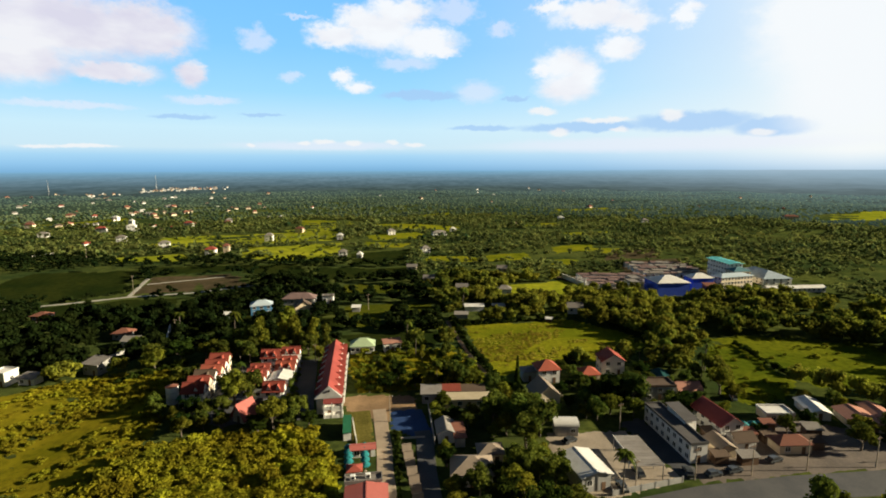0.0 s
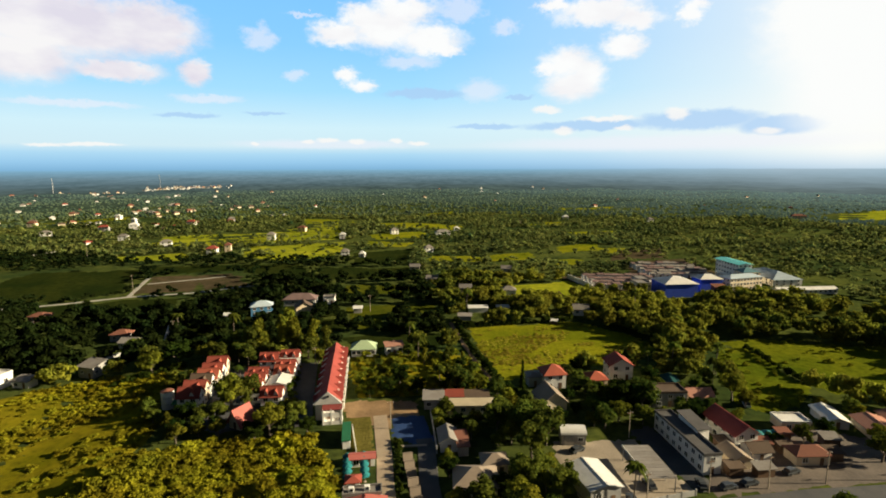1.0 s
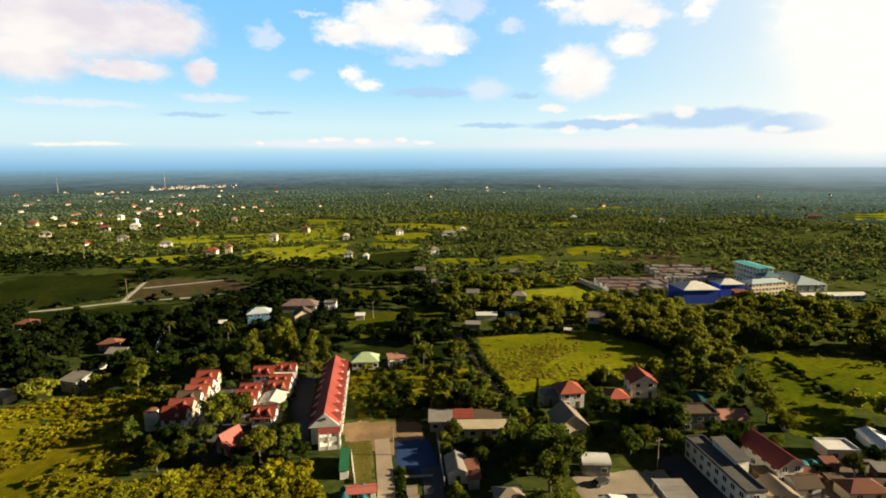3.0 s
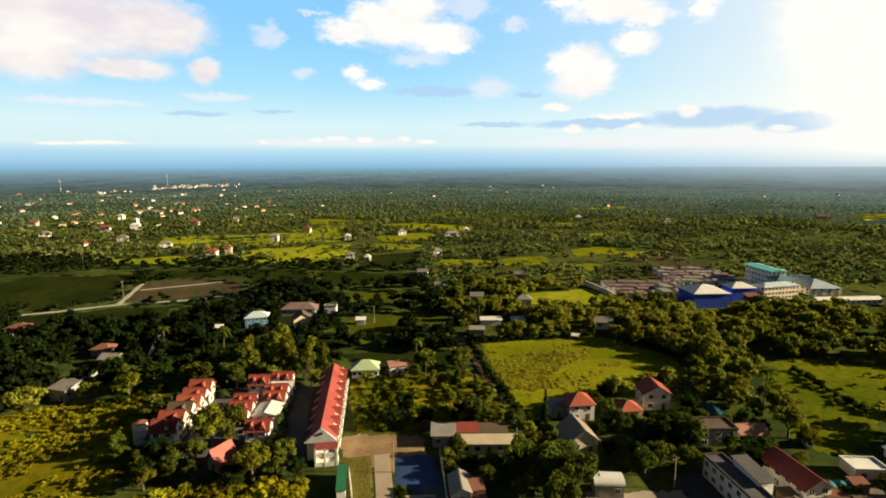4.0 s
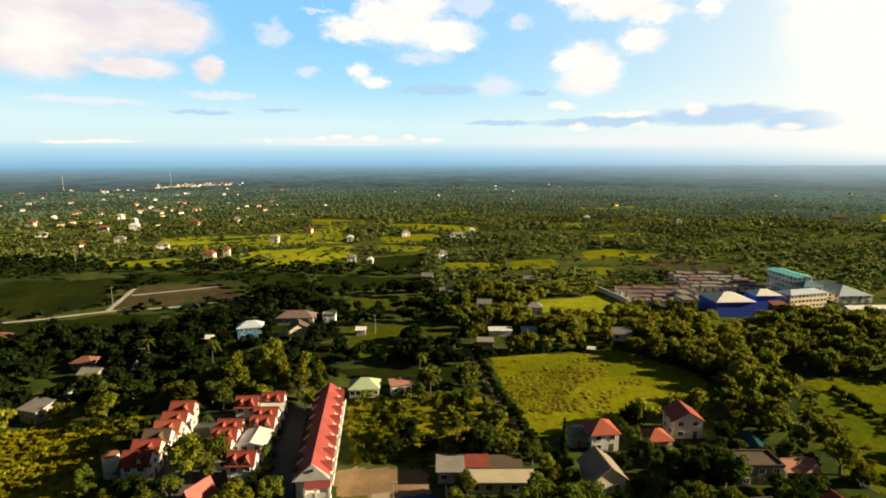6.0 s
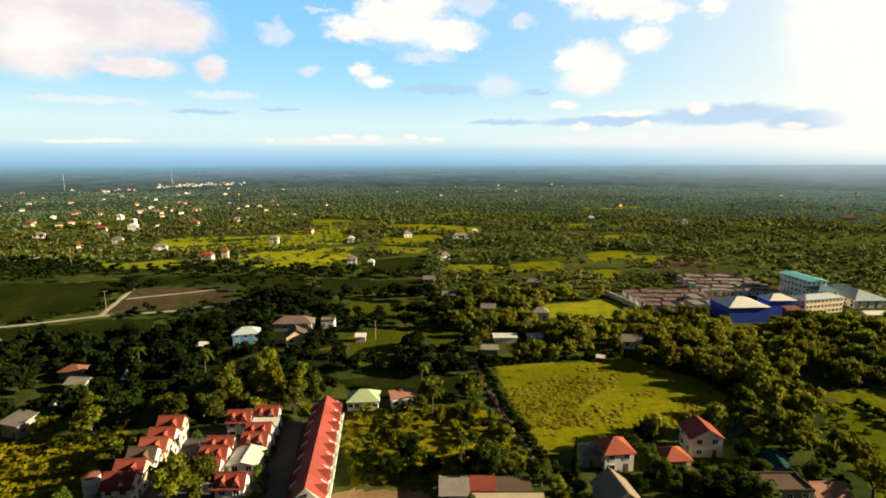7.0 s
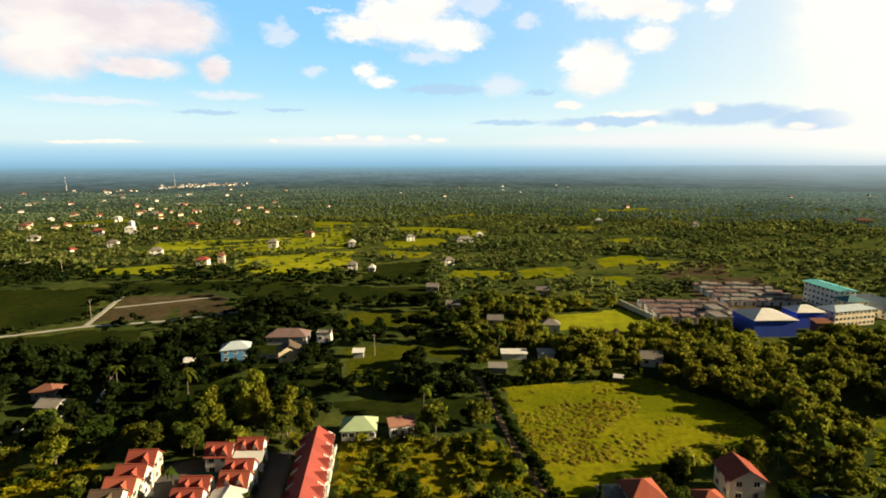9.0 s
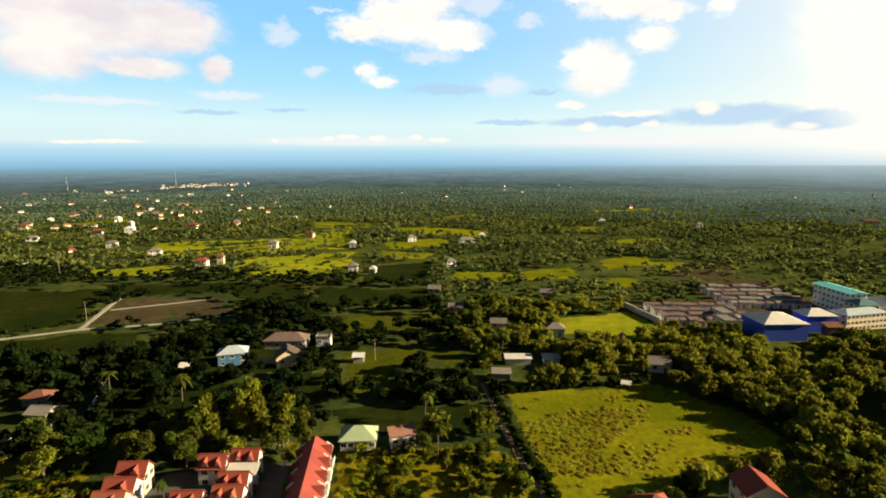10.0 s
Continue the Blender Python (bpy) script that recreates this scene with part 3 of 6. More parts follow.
# asphalt sheet whose dark colour also stands in for the block's shadow
field("yard_side", YARD_SIDE, M["asphalt"], "asphalt yard beside a white block, dark as in its shadow", "yard", 1.2, 0.07, 0.2)
field("yard_shops", YARD_FAR, M["dusty"], "dusty paved forecourt beside a road", "yard", 1.5, 0.08, 0.3)
strip("road", [(-40, 82), (20, 86.5), (60, 90.5), (82, 92), (105, 91), (135, 87.5), (190, 80)], 9.0, M["asphalt"], "grey asphalt main road", "road", 0.15)
strip("track_gravel", [(-190, 322), (-155, 329), (-124, 338), (-53, 343)], 2.2, M["chalk"], "pale gravel track across fields", "road", 0.16, 0.15)
strip("track_side", [(-124, 338), (-128, 391)], 2.4, M["chalk"], "pale concrete side track", "road", 0.2, 0.1)
strip("track_far", [(-262, 505), (-253, 523), (-240, 556)], 3.0, M["chalk"], "pale track far off in fields", "road", 0.2, 0.1)
strip("track_plot", [(-123, 368), (-77, 380)], 1.4, M["chalk"], "pale unfinished kerb line on graded earth", "road", 0.2, 0.2)
strip("kerb_crossing", [(14.5, 133.4), (22.6, 132.4)], 0.9, M["concrete"], "pale concrete strip across a lane", "path", 0.2)
DITCH = [(56, 243), (54, 220), (53.5, 205), (53.6, 189), (55, 163), (58, 155)]
strip("ditch_path", [(52.6, 240), (51.4, 207), (51.2, 187), (52.4, 162)], 1.6, M["dirt"], "narrow earth path along a ditch", "path", 0.12, 0.2)

# ---- trees ----


def ico(level):
    bm = bmesh.new()
    bmesh.ops.create_icosphere(bm, subdivisions=level, radius=1.0)
    v = np.array([x.co[:] for x in bm.verts])
    f = [[q.index for q in x.verts] for x in bm.faces]
    bm.free()
    return v, np.array(f)


ICO1, ICO2 = ico(1), ico(2)


def unit(rng, n):
    v = rng.normal(size=(n, 3))
    return v / np.linalg.norm(v, axis=1)[:, None]


def leaves(rng, at, normal, size):
    """Leaf sprays: one bent four-cornered leaf patch at each point."""
    n = len(at)
    nrm = normal + 0.75 * unit(rng, n)
    nrm /= np.linalg.norm(nrm, axis=1)[:, None]
    t = np.cross(nrm, unit(rng, n))
    t /= np.linalg.norm(t, axis=1)[:, None] + 1e-9
    b = np.cross(nrm, t)
    s = size * rng.uniform(0.55, 1.25, (n, 1))
    w = s * rng.uniform(0.5, 0.9, (n, 1))
    verts = np.stack([at - s * t, at + w * b + 0.25 * s * nrm, at + s * t, at - w * b - 0.1 * s * nrm], 1).reshape(-1, 3)
    return verts, np.arange(4 * n).reshape(n, 4)


def crown_data(seed, radius, height, base, lumps, count, size, tall=False):
    """A crown of several uneven lumps: a dark core in each and leaf sprays over it."""
    rng = np.random.default_rng(seed)
    c, r = [], []
    for i in range(lumps):
        a, q = 2.4 * i + rng.uniform(-0.6, 0.6), math.sqrt((i + 0.3) / lumps)
        zz = rng.uniform(0.15, 0.85) if i else 0.72
        spread = 0.72 * (1 - 0.55 * abs(zz - 0.35)) * q * (0.55 if tall else 1.0)
        c.append((radius * spread * math.cos(a), radius * spread * math.sin(a), base + height * zz))
        r.append(radius * rng.uniform(0.30, 0.50) * min(1.0, math.sqrt(11 / lumps)))
    c, r = np.array(c), np.array(r)
    squash = np.array([1, 1, min(1.0, 0.55 * height / radius)])
    verts, faces, n0 = [], [], 0
    for ci, ri in zip(c, r):
        v = ICO1[0] * ri * 0.80 * rng.uniform(0.8, 1.15, (len(ICO1[0]), 1)) * squash + ci
        verts.append(v)
        faces += [tuple(f + n0) for f in ICO1[1]]
        n0 += len(v)
    pick = rng.integers(0, lumps, count * 2)
    d = unit(rng, count * 2)
    d[:, 2] = np.where(d[:, 2] < -0.45, -d[:, 2], d[:, 2])
    at = c[pick] + d * (r[pick] * rng.uniform(0.86, 1.12, count * 2))[:, None] * squash
    free = np.ones(len(at), bool)
    for j in range(lumps):
        inside = np.linalg.norm((at - c[j]) / squash, axis=1) < 0.80 * r[j]
        free &= ~inside | (pick == j)
    at, d = at[free][:count], d[free][:count]
    lv, lf = leaves(rng, at, d, size)
    verts.append(lv)
    faces += [tuple(f + n0) for f in lf]
    return np.concatenate(verts), faces


def trunk_bm(seed, height, r, spread):
    rng = random.Random(seed)
    bm = bmesh.new()
    fork = (rng.uniform(-0.3, 0.3), rng.uniform(-0.3, 0.3), height * 0.62)
    tube(bm, (0, 0, -0.4), fork, r, r * 0.65)
    for i in range(4):
        a = i * 1.57 + rng.uniform(-0.4, 0.4)
        tube(bm, (fork[0], fork[1], fork[2] - 0.2), (spread * math.cos(a), spread * math.sin(a), height * rng.uniform(1.0, 1.35)), r * 0.5, r * 0.15, 5)
    return bm


def tree_thing(name, label, category, seed, radius, height, base, lumps, count, size, leaf, tall=False):
    """One tree: trunk with limbs, and a crown of leaf sprays; height is the crown's own."""
    root = tagged(new(name), label, category)
    part("trunk", trunk_bm(seed, base + 0.3 * height, 0.07 * radius + 0.05, radius * 0.45), M["bark"], root)
    v, f = crown_data(seed, radius, height, base, lumps, count, size, tall)
    ob = new("crown", mesh_of("crown", v, f, M[leaf]))
    ob.parent = root
    return root


def palm_thing(seed, height=9.0, fronds=15):
    rng = random.Random(seed)
    root = tagged(new("coconut_palm"), "tall coconut palm with drooping feathered fronds", "palm tree", "palms among the gardens")
    bm = bmesh.new()
    bend = rng.uniform(-0.8, 0.8)
    last = (0, 0, -0.3)
    for i in range(1, 5):
        f = i / 4
        nxt = (bend * f * f, 0.3 * bend * f, height * f)
        tube(bm, last, nxt, lerp(0.2, 0.13, f - 0.25), lerp(0.2, 0.13, f))
        last = nxt
    part("trunk", bm, M["bark"], root)
    verts, faces = [], []
    top = Vector(last)
    for i in range(fronds):
        a, lift, ln = i * 2.4, rng.uniform(-0.2, 0.9), rng.uniform(2.6, 3.6)
        side = Vector((-math.sin(a), math.cos(a), 0))
        for s in (-1, 1):
            o = len(verts)
            for j in range(6):
                t = j / 5
                p = top + Vector((math.cos(a), math.sin(a), 0)) * (ln * t * (1 - 0.15 * t)) + Vector((0, 0, ln * (lift * t - 0.95 * t * t)))
                w = 0.55 * math.sin(math.pi * min(1, 0.12 + 0.88 * t)) + 0.04
                verts += [p, p + s * w * side + Vector((0, 0, -0.45 * w))]
            faces += [(o + 2 * j, o + 2 * j + 1, o + 2 * j + 3, o + 2 * j + 2) for j in range(5)]
    ob = new("crown", mesh_of("crown", verts, faces, M["palm"]))
    ob.parent = root
    return root


def spread_points(seed, r0, r1, a0, a1, gap):
    """Jittered points over a sector: x and y."""
    rng = np.random.default_rng(seed)
    n = int(r1 * 2 / gap) + 2
    gx, gy = np.meshgrid(np.arange(-n, n) * gap, np.arange(-n, n) * gap)
    gx, gy = gx.ravel().astype(float), gy.ravel().astype(float)
    rr, aa = np.hypot(gx, gy), np.degrees(np.arctan2(gx, gy))
    keep = (rr > r0 - gap) & (rr < r1 + gap) & (aa > a0) & (aa < a1)
    gx, gy = gx[keep] + rng.uniform(-0.48, 0.48, keep.sum()) * gap, gy[keep] + rng.uniform(-0.48, 0.48, keep.sum()) * gap
    rr = np.hypot(gx, gy)
    keep = (rr >= r0) & (rr < r1)
    return gx[keep], gy[keep], rng


def patchy(x, y, s):
    """Smooth patches between 0 and 1."""
    v = wave(x, y, s) + 0.6 * wave(y + 31, x - 17, s * 0.43) + 0.4 * wave(x + 57, y + 7, s * 0.21)
    return 1 / (1 + np.exp(-1.6 * v))


def stuff_mesh(name, templates, x, y, z, scale, high, rng, material, label, category):
    """Many alike plants joined into one mesh."""
    vs, fs, off = [], {}, 0
    pick = rng.integers(0, len(templates), len(x))
    for i, (tv, tf) in enumerate(templates):
        sel = np.where(pick == i)[0]
        if not len(sel):
            continue
        a = rng.uniform(0, 2 * math.pi, len(sel))
        ca, sa = np.cos(a)[:, None], np.sin(a)[:, None]
        s, h = scale[sel][:, None], high[sel][:, None]
        v = np.stack([(tv[None, :, 0] * ca - tv[None, :, 1] * sa) * s + x[sel][:, None],
                      (tv[None, :, 0] * sa + tv[None, :, 1] * ca) * s + y[sel][:, None], tv[None, :, 2] * h + z[sel][:, None]], 2)
        for n in {len(f) for f in tf}:
            arr = np.array([f for f in tf if len(f) == n])
            fs.setdefault(n, []).append((arr[None] + (off + np.arange(len(sel)) * len(tv))[:, None, None]).reshape(-1, n))
        vs.append(v.reshape(-1, 3))
        off += v.shape[0] * v.shape[1]
    v = np.concatenate(vs)
    loops, starts, pos = [], [], 0
    for n, group in fs.items():
        arr = np.concatenate(group)
        loops.append(arr.ravel())
        starts.append(pos + np.arange(len(arr)) * n)
        pos += arr.size
    loops, starts = np.concatenate(loops), np.concatenate(starts)
    me = bpy.data.meshes.new(name)
    me.vertices.add(len(v))
    me.vertices.foreach_set("co", v.ravel())
    me.loops.add(len(loops))
    me.loops.foreach_set("vertex_index", loops.astype(np.int32))
    me.polygons.add(len(starts))
    me.polygons.foreach_set("loop_start", starts.astype(np.int32))
    me.update(calc_edges=True)
    me.validate()
    me.materials.append(material)
    return tagged(new(name, me), label, category, kind="stuff")


OPEN = [BIG_FIELD, RIGHT_SLOPE, RIGHT_FIELD, FAR_STRIP, MEADOW, THICKET, PLOT_A, PLOT_B, PLOT_C, LEFT_DIM, GRADED, LEFT_FIELD, FAR_LEFT, BRIGHT_A, BRIGHT_E, BRIGHT_F, BRIGHT_B, BRIGHT_C, BRIGHT_D, FAR_YELLOW,
        STRIP_A, STRIP_B, GARDEN, COMPOUND, COURT_DIRT, GRASS_STRIP, YARD_RIGHT, YARD_SIDE, YARD_FAR] + FAR_PLOTS
OPEN += [[(0, 168), (28, 162), (27, 126), (-1, 126)], [(14, 151), (27, 149), (26, 126), (15, 127)], [(6.5, 150), (14, 150), (13, 92), (5, 92)], [(17, 130), (24, 130), (23, 92), (14, 92)], [(-1, 132), (9, 132), (9, 96), (-1, 96)], [(50, 98), (200, 88), (200, 70), (50, 80)]]
CAMPUS = [(150, 328), (200, 322), (236, 362), (252, 330), (300, 305), (305, 246), (262, 247), (226, 259), (178, 257), (150, 284)]
OPEN.append(CAMPUS)
OPEN += [[(156, 140), (172, 140), (172, 165), (158, 165)], [(160, 128), (180, 118), (186, 140), (160, 142)]]
OPEN.append([(144, 174), (154, 198), (166, 204), (172, 190), (158, 150), (140, 152), (136, 164)])
OPEN += [[(94, 130), (130, 128), (158, 120), (165, 92), (94, 92)], [(47, 243), (60, 243), (60, 160), (48, 160)]]
OPEN += [[(-680, 2080), (-420, 2120), (-400, 1880), (-640, 1860)], [(-800, 1800), (-600, 1800), (-600, 1560), (-800, 1600)]]
OPEN += [[(-86, 228), (-70, 226), (-70, 262), (-82, 266)], [(-100, 218), (-80, 222), (-80, 236), (-100, 234)]]
OPEN += [[(-14, 205), (-7, 205), (-6.5, 150), (-13, 150)]]
FOOT = []                                       # footprints of buildings: x, y, half size


def bare(x, y, margin=0.0):
    """Where no tree stands: open land and buildings."""
    hit = np.zeros(x.shape, bool)
    for poly in OPEN:
        hit |= zone_hit(poly, x, y)
    for fx, fy, fr in FOOT:
        hit |= (np.abs(x - fx) < fr + margin) & (y - fy < fr + margin) & (y - fy > -fr - margin - (0.0 if fr < 2.6 or fy > 330 else 15.0 if fx < -60 else 10.0 if fy > 138 else 4.0))
    return hit

# ---- buildings ----


def window_part(parent, side, u, z, w, h, dims):
    """A window on one face of a building: frame proud of the wall, pane set in it."""
    x0, x1, y0, y1 = dims
    spot = {"s": (u, y0, 0), "n": (u, y1, 180), "e": (x1, u, 90), "w": (x0, u, -90)}[side]
    bm = bmesh.new()
    for a, b, c, d in ((-w / 2 - 0.1, w / 2 + 0.1, h / 2, h / 2 + 0.1), (-w / 2 - 0.14, w / 2 + 0.14, -h / 2 - 0.12, -h / 2),
                       (-w / 2 - 0.1, -w / 2, -h / 2, h / 2), (w / 2, w / 2 + 0.1, -h / 2, h / 2), (-0.03, 0.03, -h / 2, h / 2)):
        box(bm, a, b, -0.10, 0.02, c, d)
    fr = part("window", bm, M["trim"], parent)
    fr.matrix_local = pose(spot[0], spot[1], z, 0, 0, spot[2])
    bm = bmesh.new()
    box(bm, -w / 2, w / 2, -0.035, 0.01, -h / 2, h / 2)
    part("pane", bm, M["glass"], fr)
    return fr


def door_part(parent, side, u, w, h, dims, material):
    x0, x1, y0, y1 = dims
    spot = {"s": (u, y0, 0), "n": (u, y1, 180), "e": (x1, u, 90), "w": (x0, u, -90)}[side]
    bm = bmesh.new()
    box(bm, -w / 2, w / 2, -0.06, 0.02, 0, h)
    d = part("door", bm, M[material], parent)
    d.matrix_local = pose(spot[0], spot[1], 0, 0, 0, spot[2])
    return d


def gable_roof(bm, x0, x1, y0, y1, eave, ridge, along, over=0.5, thick=0.18):
    """Two slopes with overhangs; along: the axis of the ridge."""
    def at(u, v, z):
        return (u, v, z) if along == "x" else (v, u, z)
    (u0, u1), (v0, v1) = ((x0, x1), (y0, y1)) if along == "x" else ((y0, y1), (x0, x1))
    m = (v0 + v1) / 2
    drop = over * (ridge - eave) / (m - v0)
    for v, s in ((v0, -1), (v1, 1)):
        slab(bm, [at(u0 - over, v + s * over, eave - drop), at(u1 + over, v + s * over, eave - drop), at(u1 + over, m, ridge), at(u0 - over, m, ridge)], thick)


def hip_roof(bm, x0, x1, y0, y1, eave, ridge, over=0.6):
    """Four slopes over a rectangle, on a thin fascia."""
    x0, x1, y0, y1 = x0 - over, x1 + over, y0 - over, y1 + over
    w, d = x1 - x0, y1 - y0
    e = min(w, d) / 2
    low = [bm.verts.new(p) for p in ((x0, y0, eave - 0.18), (x1, y0, eave - 0.18), (x1, y1, eave - 0.18), (x0, y1, eave - 0.18))]
    rim = [bm.verts.new(p) for p in ((x0, y0, eave), (x1, y0, eave), (x1, y1, eave), (x0, y1, eave))]
    if w >= d:
        a, b = bm.verts.new((x0 + e, y0 + e, ridge)), bm.verts.new((x1 - e + 1e-3, y0 + e, ridge))
        tops = [(rim[0], rim[1], b, a), (rim[1], rim[2], b), (rim[2], rim[3], a, b), (rim[3], rim[0], a)]
    else:
        a, b = bm.verts.new((x0 + e, y0 + e, ridge)), bm.verts.new((x0 + e, y1 - e + 1e-3, ridge))
        tops = [(rim[0], rim[1], a), (rim[1], rim[2], b, a), (rim[2], rim[3], b), (rim[3], rim[0], a, b)]
    for t in tops:
        bm.faces.new(t)
    for i in range(4):
        bm.faces.new((low[i], low[(i + 1) % 4], rim[(i + 1) % 4], rim[i]))
    bm.faces.new(low[::-1])


def shell(bm, x0, x1, y0, y1, eave, ridge=None, along="x", shed=0.0):
    """Walls up to the eaves, with gables where there is a ridge."""
    z0 = -1.0
    if ridge is None or along is None:
        if shed:
            hull(bm, [(x0, y0, z0), (x1, y0, z0), (x1, y1, z0), (x0, y1, z0)], [(x0, y0, eave), (x1, y0, eave), (x1, y1, eave + shed), (x0, y1, eave + shed)])
        else:
            box(bm, x0, x1, y0, y1, z0, eave)
        return
    r = ridge - 0.16
    if along == "x":
        m = (y0 + y1) / 2
        hull(bm, [(x0, y0, z0), (x0, y1, z0), (x0, y1, eave), (x0, m, r), (x0, y0, eave)], [(x1, y0, z0), (x1, y1, z0), (x1, y1, eave), (x1, m, r), (x1, y0, eave)])
    else:
        m = (x0 + x1) / 2
        hull(bm, [(x0, y0, z0), (x1, y0, z0), (x1, y0, eave), (m, y0, r), (x0, y0, eave)], [(x0, y1, z0), (x1, y1, z0), (x1, y1, eave), (m, y1, r), (x0, y1, eave)])


def house(name, label, category, x, y, turn, w, d, eave, ridge, style, wall, roof, storeys=1, wins=("s", "e"), group="", dormers=(), door="s", over=0.5, gap=3.0):
    """A building on its own Empty: walls, roof, windows with panes, a door; style: gable_x, gable_y, hip, shed or flat."""
    FOOT.append((x, y, max(w, d) * 0.5 + 0.8))
    root = tagged(new(name), label, category, group)
    root.matrix_basis = pose(x, y, float(land_z(x, y)), 0, 0, turn)
    x0, x1, y0, y1 = dims = (-w / 2, w / 2, -d / 2, d / 2)
    bm = bmesh.new()
    along = style[-1] if style.startswith("gable") else None
    shell(bm, *dims, eave, ridge, along, ridge - eave if style == "shed" else 0)
    part("wall", bm, M[wall], root)
    bm = bmesh.new()
    if along:
        gable_roof(bm, *dims, eave, ridge, along, over)
        if along == "x":
            box(bm, x0 - over, x1 + over, -0.14, 0.14, ridge - 0.12, ridge + 0.06)
        else:
            box(bm, -0.14, 0.14, y0 - over, y1 + over, ridge - 0.12, ridge + 0.06)
    elif style == "hip":
        hip_roof(bm, *dims, eave, ridge, over)
    elif style == "shed":
        slab(bm, [(x0 - over, y0 - over, eave + 0.18), (x1 + over, y0 - over, eave + 0.18), (x1 + over, y1 + over, ridge + 0.22), (x0 - over, y1 + over, ridge + 0.22)], 0.16)
    else:
        box(bm, x0 - 0.15, x1 + 0.15, y0 - 0.15, y1 + 0.15, eave + 0.002, eave + 0.25)
        for a, b, c, e in ((x0 - 0.15, x1 + 0.15, y0 - 0.15, y0 + 0.1), (x0 - 0.15, x1 + 0.15, y1 - 0.1, y1 + 0.15), (x0 - 0.15, x0 + 0.1, y0 + 0.1, y1 - 0.1), (x1 - 0.1, x1 + 0.15, y0 + 0.1, y1 - 0.1)):
            box(bm, a, b, c, e, eave + 0.25, eave + 0.7)
    part("roof", bm, M[roof], root)
    # small cross gables on the slope that faces south
    for u, dw in dormers:
        bm = bmesh.new()
        m, zb, zt = (y0 + y1) / 2, eave - 0.1, lerp(eave, ridge, 0.82)
        h = zt - zb
        yb = y0 + 0.15
        back = y0 + (m - y0) * 0.85
        for s in (-1, 1):
            slab(bm, [(u, yb - 0.35, zt), (u, back, zt), (u + s * (dw / 2 + 0.2), y0 + (m - y0) * 0.1, zb + 0.05), (u + s * (dw / 2 + 0.2), yb - 0.35, zb + 0.05)][::s], 0.12)
        dm = part("dormer", bm, M[roof], root)
        bm = bmesh.new()
        hull(bm, [(u - dw / 2 + 0.1, yb, zb), (u + dw / 2 - 0.1, yb, zb), (u, yb, zt - 0.2)], [(u - dw / 2 + 0.1, back, zb), (u + dw / 2 - 0.1, back, zb), (u, back, zt - 0.2)])
        part("gable", bm, M[wall], dm)
    for side in wins:
        span = (x0, x1) if side in "sn" else (y0, y1)
        n = max(1, int((span[1] - span[0]) / gap))
        for f in range(storeys):
            zc = (f + 0.55) * (eave / storeys)
            for i in range(n):
                u = lerp(span[0], span[1], (i + 0.5) / n)
                if f == 0 and side == door and i == n // 2:
                    door_part(root, side, u, 1.0, 2.1, dims, "wood")
                else:
                    window_part(root, side, u, zc, 1.3, 1.25, dims)
    return root

# ---- the terraced row ----


